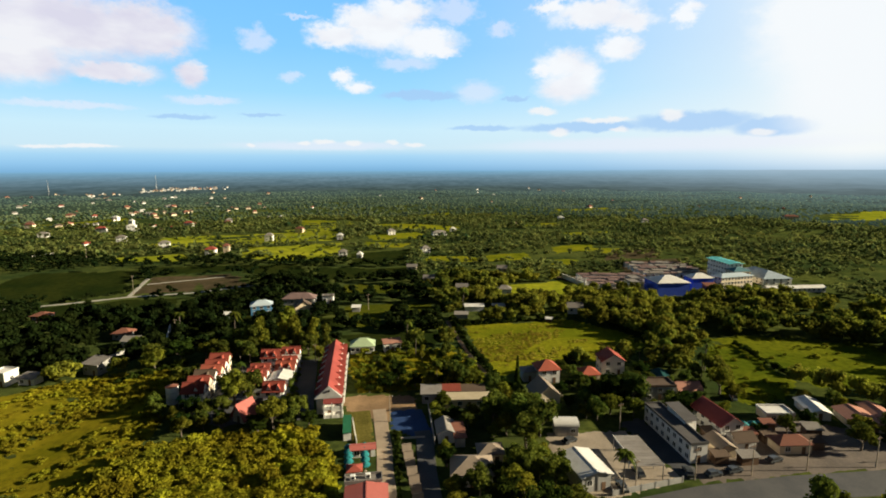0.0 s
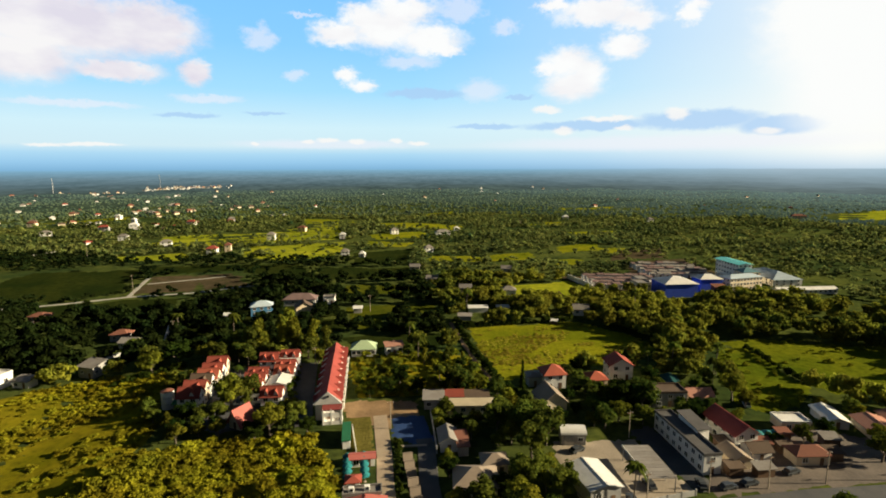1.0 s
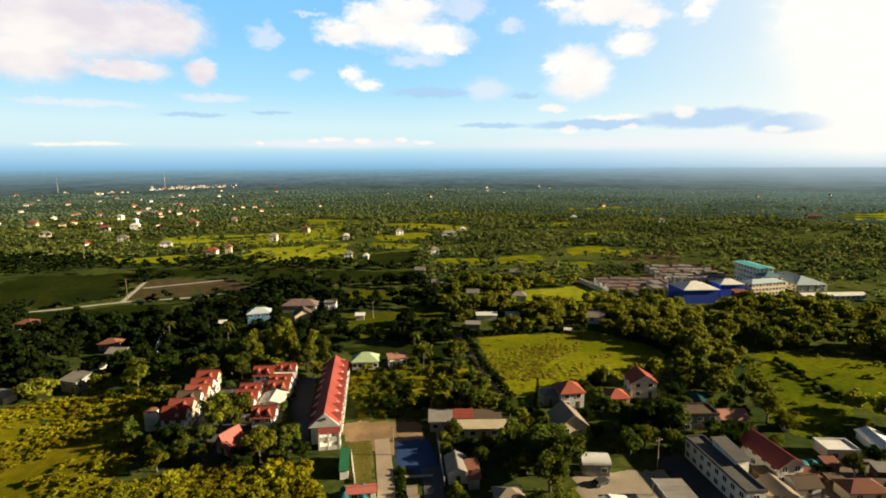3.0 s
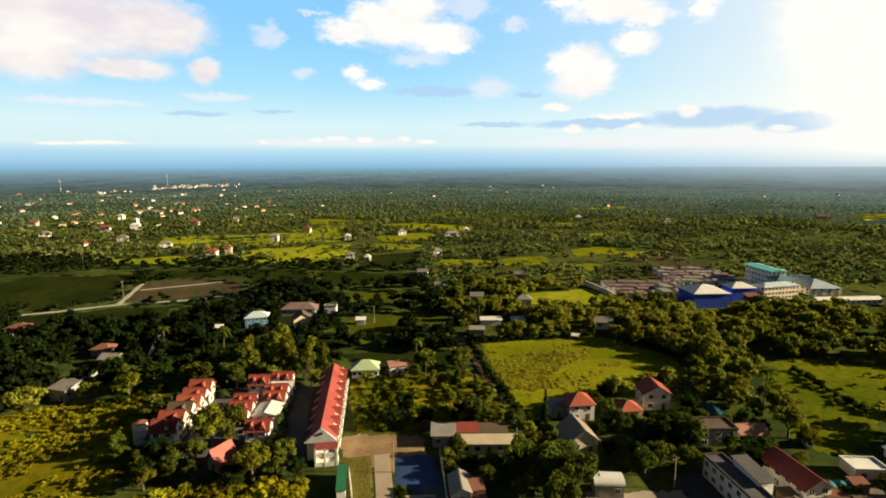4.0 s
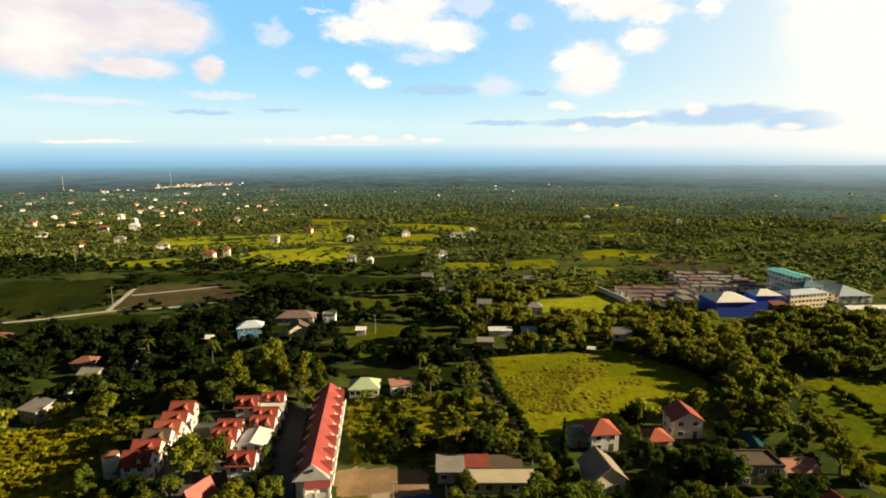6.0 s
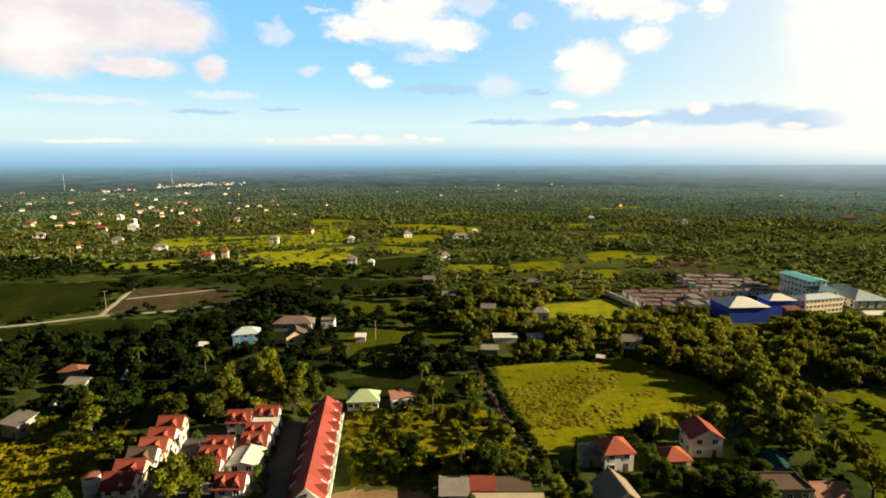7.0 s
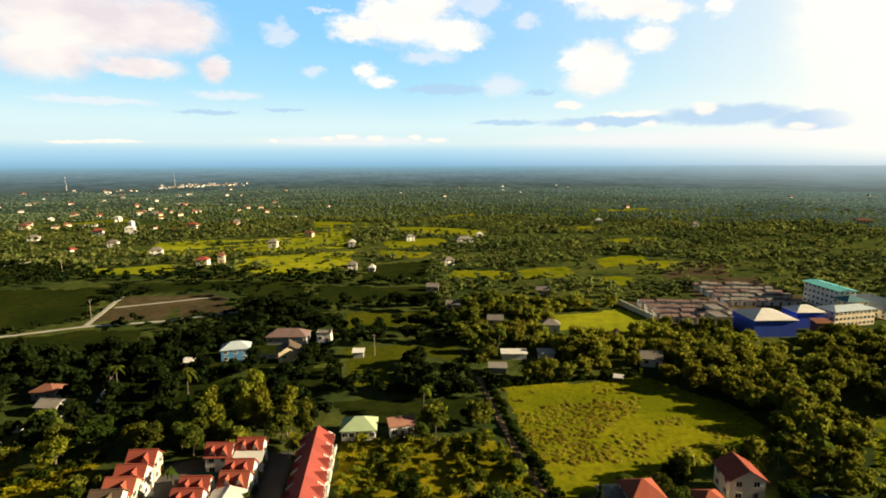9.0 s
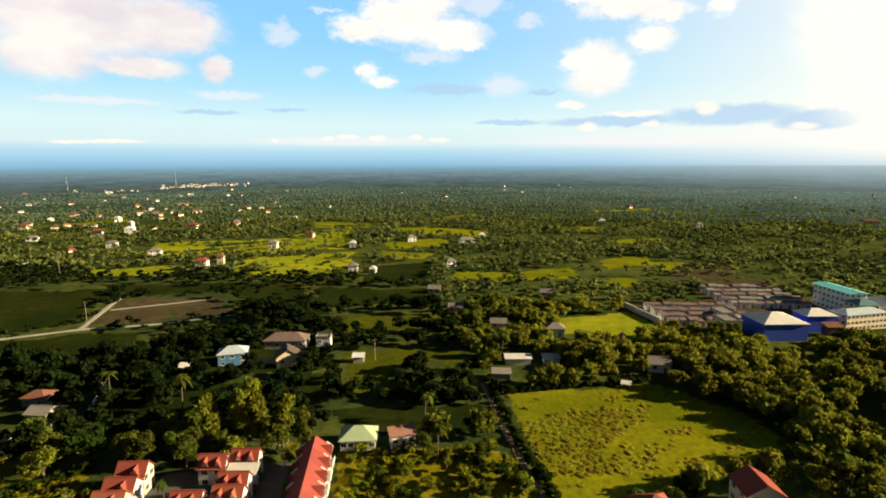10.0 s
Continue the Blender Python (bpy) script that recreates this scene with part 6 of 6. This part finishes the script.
# trees that stand out one by one: x, y, kind, size
GROUPS = [
    # behind the compound
    (-40, 211, "t", 1.3), (-36, 213, "t", 1.35), (-20, 214, "t", 1.4), (-44, 212, "b", 1.15), (-29, 214, "b", 1.1), (-10, 211, "t", 1.2),
    (-45, 204, "b", 1.25), (-38, 206, "b", 1.0), (-33, 207, "t", 1.25), (-30, 210, "t", 1.4), (-27, 206, "b", 0.8), (-22, 210, "t", 1.35), (-17, 209, "t", 1.2), (-12, 205, "b", 0.9), (-5, 205, "t", 1.1), (-34, 202, "b", 0.9),
    (-25, 212, "b", 1.1), (-14, 213, "b", 1.0), (-8, 200, "b", 0.8), (-60, 209, "b", 1.3), (-68.5, 205, "b", 1.6), (-51, 209, "b", 1.0), (-72, 214, "b", 1.1), (-80, 222, "b", 1.3),
    # in and before the compound
    (-33, 164, "b", 1.5), (-28.5, 165, "b", 1.2), (-44.5, 159.5, "b", 0.8), (-40, 157, "b", 0.75), (-35.5, 157.5, "b", 0.8), (-23.5, 157, "b", 0.85), (-20.5, 153, "b", 0.8), (-39, 150, "b", 0.7), (-33.5, 149, "b", 0.7), (-49, 157, "b", 0.7), (-24, 149.5, "b", 0.75), (-45, 151, "b", 0.7), (-54, 161, "b", 0.6), (-57, 166, "b", 0.6), (-36, 170, "b", 0.6), (-34, 187, "p", 0.7), (-15.6, 167, "t", 0.6), (-15.8, 160, "b", 0.65), (-17, 157, "b", 0.6), (-12.5, 152, "b", 0.72), (-35, 153, "b", 0.4),
    (-40, 153, "b", 0.5), (-46, 156, "b", 0.42), (-50, 160, "b", 0.4), (-18, 149, "b", 0.55), (-14.5, 147, "b", 0.65), (-9.5, 146.5, "b", 0.6), (-15.2, 176, "t", 0.4), (-14.6, 182, "b", 0.3),
    (-14.6, 171, "b", 0.32), (-14.8, 188.5, "b", 0.34), (-15, 194, "b", 0.4), (-14.2, 164, "b", 0.35),
    # about the lane and yard
    (28, 145, "b", 0.75), (31, 147.2, "b", 0.7), (27.6, 139.5, "b", 0.7), (35, 133, "b", 0.8), (26.2, 122, "b", 0.7), (25.6, 117, "b", 0.6), (24.6, 104, "b", 0.8), (24, 98.5, "b", 0.9), (30, 103, "b", 0.85), (36, 108, "b", 0.8),
    # along the road
    (140, 106, "b", 1.0), (147, 103, "b", 0.95), (153, 106, "b", 1.0), (160, 108, "b", 1.05), (134, 101, "b", 0.8), (165, 101, "b", 1.0), (156, 99, "b", 0.9), (133, 116, "b", 0.6), (121, 111.5, "b", 0.6), (113.5, 113, "b", 0.55), (100, 128, "b", 0.9), (106, 130, "b", 0.9), (114, 127, "b", 0.7), (150, 121, "b", 0.7), (144, 128, "b", 0.6),
    (46, 140, "b", 1.2), (52, 138, "b", 1.3), (50, 131, "b", 1.5), (54, 126, "b", 1.2), (45, 128, "b", 1.1), (48, 121, "b", 1.2), (43, 135, "b", 1.0), (38, 139, "b", 1.0), (33, 141, "b", 0.6), (29.5, 142, "b", 0.5), 
    (47, 112, "b", 1.0), (42, 108, "b", 1.0), (38, 103, "b", 1.0), (49, 104, "b", 1.0), (33, 101, "b", 0.9), (45, 98, "b", 0.9), (50, 115, "b", 0.9), (58.6, 157.0, "s", 1.0), 
    (80, 155, "b", 0.6), (79, 167, "b", 0.7), (84, 170, "b", 0.75), (85, 150, "b", 0.7), (89, 149, "b", 0.8), (84, 140, "b", 1.1),
    (80, 134, "b", 1.0), (90, 138, "b", 1.1), (95, 134, "b", 1.0), (74, 131, "b", 0.9), (86, 131, "b", 0.9), (102, 136, "b", 1.0), (110, 134, "b", 1.0), (97, 128, "b", 0.8), 
    (150, 123, "b", 0.7),
    (30, 163, "b", 0.8), (36, 163, "b", 0.9), (44, 161, "b", 1.0), (50, 157, "b", 0.9), (25, 165, "b", 0.7), (15, 167, "b", 0.8), (20, 172, "b", 0.9),
]
KIND = {"b": BROAD, "t": TALL, "s": [SPIRE], "p": PALMS}
VIEWS = [(fx, fy, fr) for fx, fy, fr in FOOT if 58 < fx < 118 and 138 < fy < 170 or abs(fx + 28.3) < 0.1]
for x, y, kd, s in GROUPS:
    if kd == "b" and any(abs(x - fx) < fr + 2.6 * s and -fr < fy - y < fr + 7 * s for fx, fy, fr in VIEWS):
        s *= 0.55
    if 32 < x < 60 and 97 < y < 142:
        s *= 0.88
    plant(rng_p.choice(KIND[kd]), x, y, s, rng_p.uniform(0, 360), rng_p.uniform(0.9, 1.15))
for x, y, s in ((76, 154, 0.5), (80, 151, 0.55), (84, 153, 0.5), (90, 154, 0.5), (94, 151, 0.6), (78, 146, 0.6), (84, 144, 0.65), (90, 146, 0.6), (96, 149, 0.6), (100, 152, 0.6), (104, 151, 0.6), (106, 158, 0.7),
                (75, 140, 0.6), (80, 139, 0.6), (88, 139, 0.6), (94, 140, 0.6), (57, 152, 0.55), (56, 146, 0.6), (55, 141, 0.6), (72, 151, 0.5), (110, 147, 0.5), (116, 148, 0.55), (118, 143, 0.5), (70, 141, 0.5), (64, 138, 0.45), (106, 134.5, 0.6), (112, 135, 0.5)):
    plant(BROAD[rng_p.choice((0, 3, 3, 1))], x, y, s, rng_p.uniform(0, 360))
for x, y, s in ((-70, 245, 1.1), (120, 166, 1.1), (113, 170, 1.0), (29, 215, 0.9), (33, 168, 0.8), (-45, 235, 1.0), (126, 152, 0.9), (132, 158, 1.0), (118, 180, 1.0), (30, 196, 0.9), (66, 262, 1.0), (148, 236, 1.1), (62.5, 97.5, 0.9)):
    plant(rng_p.choice(PALMS), x, y, s, rng_p.uniform(0, 360))

# near woods, tree by tree
BELT = [(126, 258), (148, 250), (153, 226), (150, 200), (142, 178), (131, 162), (115, 156), (116, 172), (123, 190), (126, 215), (119, 245)]
xs, ys, rg = spread_points(21, 96, 345, -50, 72, 5.6)
# trees added on PLOT_C only to darken it, in place of cloud shade
keep = ~bare(xs, ys, 1.5) | zone_hit(PLOT_C, xs, ys) & (rg.random(len(xs)) < 0.75)
dens = patchy(xs, ys, 26)
belt = zone_hit(BELT, xs, ys)
keep &= (rg.random(len(xs)) < np.where(belt, 1.0, 0.42 + 0.5 * dens))
for gx, gy, _, gs in GROUPS:
    keep &= np.hypot(xs - gx, ys - gy) > 3.2 * gs
xs, ys, belt = xs[keep], ys[keep], belt[keep]
size = np.where(belt, rg.uniform(0.85, 1.4, len(xs)), rg.uniform(0.55, 1.15, len(xs)) + 0.35 * patchy(xs, ys, 60))
TRACK_SIDE = [(-128, 335), (-50, 341), (-38, 306), (-104, 304)]       # low growth before the gravel track
low = zone_hit(TRACK_SIDE, xs, ys)
size = np.where(low, 0.42 * size, size)
dist = np.hypot(xs, ys)
order = np.argsort(dist)
single = order[:200]
for i in single:
    fam = (BROAD[0], BROAD[2], BROAD[5]) if belt[i] else BROAD if rg.random() < 0.9 else TALL
    plant(fam[int(rg.integers(len(fam)))], float(xs[i]), float(ys[i]), float(size[i]), float(rg.uniform(0, 360)), float(rg.uniform(0.85, 1.15)))
rest = order[200:]
# zone where darkened leaves stand in for a cloud's shadow
CLOUD_SHADE = [(-240, 350), (54, 350), (54, 206), (0, 208), (-50, 216), (-130, 205), (-200, 220)]
shade = zone_hit(CLOUD_SHADE, xs, ys)
MIDT = [crown_data(300 + s, 3.8, 5.0, 1.5, 7, 150, 0.72) for s in range(5)]
FINE = [crown_data(310 + s, 3.7, 5.4, 1.2, 13, 230, 0.50) for s in range(5)]
for nm, sel, mat, lab in (("woods", rest[~shade[rest]], "wood_a", "dense green woodland of mixed leafy trees"), ("dark_woods", rest[shade[rest]], "wood_shade", "dense woodland with cloud shade painted into the leaves")):
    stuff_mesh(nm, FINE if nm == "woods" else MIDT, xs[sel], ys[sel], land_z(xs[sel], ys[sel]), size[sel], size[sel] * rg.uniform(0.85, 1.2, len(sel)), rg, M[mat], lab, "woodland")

for q in range(16):
    gx, gy = rng_p.uniform(5, 51), rng_p.uniform(164, 202)
    if not any(abs(gx - a) < c + 1 and abs(gy - b) < c + 2 for a, b, c in FOOT):
        plant(rng_p.choice(BROAD + TALL), gx, gy, rng_p.uniform(0.32, 0.62), rng_p.uniform(0, 360))

# thicket of bushes, the nearest one by one
bx, by, rg = spread_points(31, 96, 215, -50, 5, 2.0)
inn = zone_hit(THICKET, bx, by)
bx, by = bx[inn], by[inn]
o = np.argsort(np.hypot(bx, by))
bs = rg.uniform(0.95, 1.6, len(bx)) * (0.75 + 0.6 * patchy(bx, by, 9))
for i in [q for q in o if not (-33 < bx[q] < -20 and by[q] > 136)][:260]:
    plant(BUSH[int(rg.integers(3))], float(bx[i]), float(by[i]), float(bs[i]), float(rg.uniform(0, 360)), float(rg.uniform(0.55, 0.95)))
LOW_SHRUB = [crown_data(420 + s, 1.6, 1.7, 0.1, 4, 60, 0.44) for s in range(5)]
SHRUB = [crown_data(400 + s, 1.6, 1.7, 0.1, 5, 130, 0.33) for s in range(4)]
i = o[260:]
stuff_mesh("thicket", SHRUB, bx[i], by[i], land_z(bx[i], by[i]), bs[i], bs[i] * rg.uniform(0.55, 0.95, len(i)), rg, M["scrub_leaf"], "dense sunny thicket of olive bushes", "shrubs")

# scattered scrub over the meadows
for nm, poly, gap, chance, lo, hi, mat, lab in (("scrub", MEADOW, 2.15, 0.85, 0.35, 1.0, "scrub_leaf", "low olive scrub scattered over a meadow"),
                                                ("tussocks", BIG_FIELD, 1.5, 0.50, 0.28, 0.75, "tussock_leaf", "low tussocks and bushes on a meadow"),
                                                ("slope_scrub", RIGHT_SLOPE, 3.0, 0.35, 0.3, 0.9, "shrub_leaf", "scrub on a sloping pasture"),
                                                ("pasture_scrub", RIGHT_FIELD, 4.0, 0.2, 0.3, 0.9, "shrub_leaf", "scrub on a green pasture"),
                                                ("garden_scrub", GARDEN, 2.6, 0.6, 0.5, 1.5, "shrub_leaf", "overgrown garden shrubs")):
    x, y, rg = spread_points(41 + len(nm), 96, 330, -60, 72, gap)
    ok = zone_hit(poly, x, y) & (rg.random(len(x)) < chance * 2 * (smooth(0.30, 0.68, patchy(x * 0.8, y * 1.4, 15)) * (0.35 + 0.65 * ((y > 182) & (y < 214))) if nm == "tussocks" else smooth(0.2, 0.66, patchy(x, y, 13)) if nm == "scrub" else patchy(x, y, 8)))
    for fx, fy, fr in FOOT:
        ok &= ~((np.abs(x - fx) < fr) & (np.abs(y - fy) < fr))
    x, y = x[ok], y[ok]
    s = rg.uniform(lo, hi, len(x))
    stuff_mesh(nm, LOW_SHRUB if nm in ("scrub", "tussocks") else SHRUB, x, y, land_z(x, y), s, s * (rg.uniform(0.2, 0.42, len(x)) if nm == "tussocks" else rg.uniform(0.45, 0.8, len(x)) if nm == "scrub" else rg.uniform(0.7, 1.2, len(x))), rg, M[mat], lab, "shrubs")

# hedges along the ditch and the pasture
hx, hy = [], []
for line in (DITCH, [(164, 180), (160, 162), (157, 145)], [(-80, 197), (-57, 206)], [(20, 236), (49, 231)], [(20, 233), (49, 228)], [(56, 231), (112, 231)], [(15.3, 137), (14.4, 128), (13.4, 118), (12.6, 106)], [(15.0, 136), (13.0, 112)]):
    for (x0, y0), (x1, y1) in zip(line, line[1:]):
        n = int(math.hypot(x1 - x0, y1 - y0) / 1.4)
        hx += [lerp(x0, x1, q / n) + rng_p.uniform(-0.7, 0.7) for q in range(n)]
        hy += [lerp(y0, y1, q / n) + rng_p.uniform(-0.7, 0.7) for q in range(n)]
hx, hy = np.array(hx), np.array(hy)
rg = np.random.default_rng(8)
s = rg.uniform(0.6, 1.2, len(hx)) * np.where((hx < 20) & (hy < 140), 0.5, 1.0)
stuff_mesh("hedges", SHRUB, hx, hy, land_z(hx, hy), s, s * rg.uniform(0.9, 1.5, len(hx)), rg, M["hedge_leaf"], "dark hedges along a ditch and a pasture", "hedge")

# woodland of the middle distance and beyond
mx, my, rg = spread_points(51, 345, 820, -48, 68, 6.6)
lush = patchy(mx * 0.6, my * 1.5, 40)
ok = ~bare(mx, my, 1.5) & (rg.random(len(mx)) < 0.16 + 0.84 * smooth(0.30, 0.52, lush))
bright = zone_hit(BRIGHT_A, mx, my) | zone_hit(BRIGHT_F, mx, my) | zone_hit(LEFT_FIELD, mx, my)
ok |= bright & (rg.random(len(mx)) < 0.42 * (patchy(mx * 0.7, my * 2.2, 16) > 0.6) + 0.03)
LEFT_WOOD = [(-330, 520), (-235, 500), (-172, 474), (-160, 440), (-200, 428), (-330, 440)]
ok |= zone_hit(LEFT_WOOD, mx, my) & (rg.random(len(mx)) < 0.85)
mx, my = mx[ok], my[ok]
s = (rg.uniform(0.55, 1.0, len(mx)) + 0.6 * patchy(mx, my, 26) * rg.random(len(mx))) * np.where(zone_hit(BRIGHT_A, mx, my), 0.75, 1.0)
hi = s * rg.uniform(0.65, 1.15, len(mx))
MIDF = [crown_data(500 + q, r, h, b, n, 30, sz) for q, (r, h, b, n, sz) in enumerate(((3.8, 4.6, 0.6, 3, 1.0), (3.6, 4.4, 0.6, 4, 0.95), (4.4, 3.6, 0.4, 4, 1.05), (2.4, 6.6, 0.8, 3, 0.9), (3.0, 5.4, 0.6, 3, 0.95), (4.8, 3.0, 0.3, 4, 1.0), (2.0, 2.4, 0.1, 2, 0.8)))]
MIDG = [crown_data(520 + q, r, h, b, n, 20, sz) for q, (r, h, b, n, sz) in enumerate(((3.8, 4.6, 0.6, 2, 1.4), (4.6, 3.6, 0.4, 3, 1.4), (2.6, 6.4, 0.6, 2, 1.2), (3.4, 5.0, 0.6, 2, 1.3), (5.2, 2.8, 0.2, 3, 1.3)))]
# the same darkened leaves paint cloud shade over the middle distance
CLOUD_SHADE_FAR = [(-330, 520), (-235, 502), (-165, 475), (-60, 446), (20, 425), (50, 385), (50, 290), (-75, 262), (-330, 290)]
dk, nr = zone_hit(CLOUD_SHADE_FAR, mx, my), np.hypot(mx, my) < 520
for nm, sel, tm, mat, lab in (("woodland", nr & ~dk, MIDF, "leaf_far", "mixed woodland of the middle distance"), ("woodland", ~nr & ~dk, MIDG, "leaf_far", "mixed woodland of the middle distance"), ("dark_woodland", dk, MIDF, "wood_shade", "woodland between fields, leaves darkened as under cloud")):
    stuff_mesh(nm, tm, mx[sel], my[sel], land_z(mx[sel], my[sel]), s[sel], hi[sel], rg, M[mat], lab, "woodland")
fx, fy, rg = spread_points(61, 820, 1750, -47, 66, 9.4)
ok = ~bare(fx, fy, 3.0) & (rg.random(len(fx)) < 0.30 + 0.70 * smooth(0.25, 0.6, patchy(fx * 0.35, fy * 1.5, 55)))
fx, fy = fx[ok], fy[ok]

def clump(seed, lobes):
    rg2 = np.random.default_rng(seed)
    vs, fs, n0 = [], [], 0
    for q in range(lobes):
        v = ICO1[0] * np.array([3.8, 3.4, 3.0]) * rg2.uniform(0.45, 1.3) * rg2.uniform(0.6, 1.3, (12, 1)) + np.array([rg2.uniform(-5, 5), rg2.uniform(-5, 5), rg2.uniform(1.0, 3.5)])
        vs.append(v)
        fs += [tuple(f + n0) for f in ICO1[1]]
        n0 += 12
    return np.concatenate(vs), fs


# haze painted in as a glow that grows with distance and sunward
k = Nodes("woodland_painted_haze")
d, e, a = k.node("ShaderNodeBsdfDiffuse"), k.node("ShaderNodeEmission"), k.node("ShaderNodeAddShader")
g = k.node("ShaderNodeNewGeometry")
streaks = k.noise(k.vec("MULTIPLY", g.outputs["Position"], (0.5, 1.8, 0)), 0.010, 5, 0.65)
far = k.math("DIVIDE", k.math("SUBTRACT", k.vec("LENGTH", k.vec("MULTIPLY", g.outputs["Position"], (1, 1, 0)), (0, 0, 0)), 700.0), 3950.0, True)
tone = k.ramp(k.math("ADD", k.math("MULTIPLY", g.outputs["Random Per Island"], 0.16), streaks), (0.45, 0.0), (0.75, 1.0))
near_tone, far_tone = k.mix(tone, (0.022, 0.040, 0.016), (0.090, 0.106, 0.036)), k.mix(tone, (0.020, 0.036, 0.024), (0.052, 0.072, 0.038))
# leaf colour also dulls with distance as painted haze
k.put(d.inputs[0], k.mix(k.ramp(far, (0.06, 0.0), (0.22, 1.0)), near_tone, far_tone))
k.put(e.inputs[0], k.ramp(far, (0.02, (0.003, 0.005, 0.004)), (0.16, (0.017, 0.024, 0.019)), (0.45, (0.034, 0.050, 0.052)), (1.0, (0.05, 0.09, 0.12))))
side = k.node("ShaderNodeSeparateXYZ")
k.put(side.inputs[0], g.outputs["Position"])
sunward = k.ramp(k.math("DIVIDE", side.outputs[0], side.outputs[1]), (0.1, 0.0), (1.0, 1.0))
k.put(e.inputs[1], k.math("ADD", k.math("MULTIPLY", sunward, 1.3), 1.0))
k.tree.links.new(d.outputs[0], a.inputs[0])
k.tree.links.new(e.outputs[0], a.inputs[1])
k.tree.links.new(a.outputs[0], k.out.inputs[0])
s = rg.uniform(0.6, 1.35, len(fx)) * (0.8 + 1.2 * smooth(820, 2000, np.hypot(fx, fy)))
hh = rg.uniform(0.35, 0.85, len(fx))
for nm, sel, mat, lab, lobes in (("backdrop_woods", np.hypot(fx, fy) < 1150, k.mat, "far woodland covering a wide plain", 2), ("backdrop_woods", np.hypot(fx, fy) >= 1150, k.mat, "distant woodland with thin haze put into its glow", 1)):
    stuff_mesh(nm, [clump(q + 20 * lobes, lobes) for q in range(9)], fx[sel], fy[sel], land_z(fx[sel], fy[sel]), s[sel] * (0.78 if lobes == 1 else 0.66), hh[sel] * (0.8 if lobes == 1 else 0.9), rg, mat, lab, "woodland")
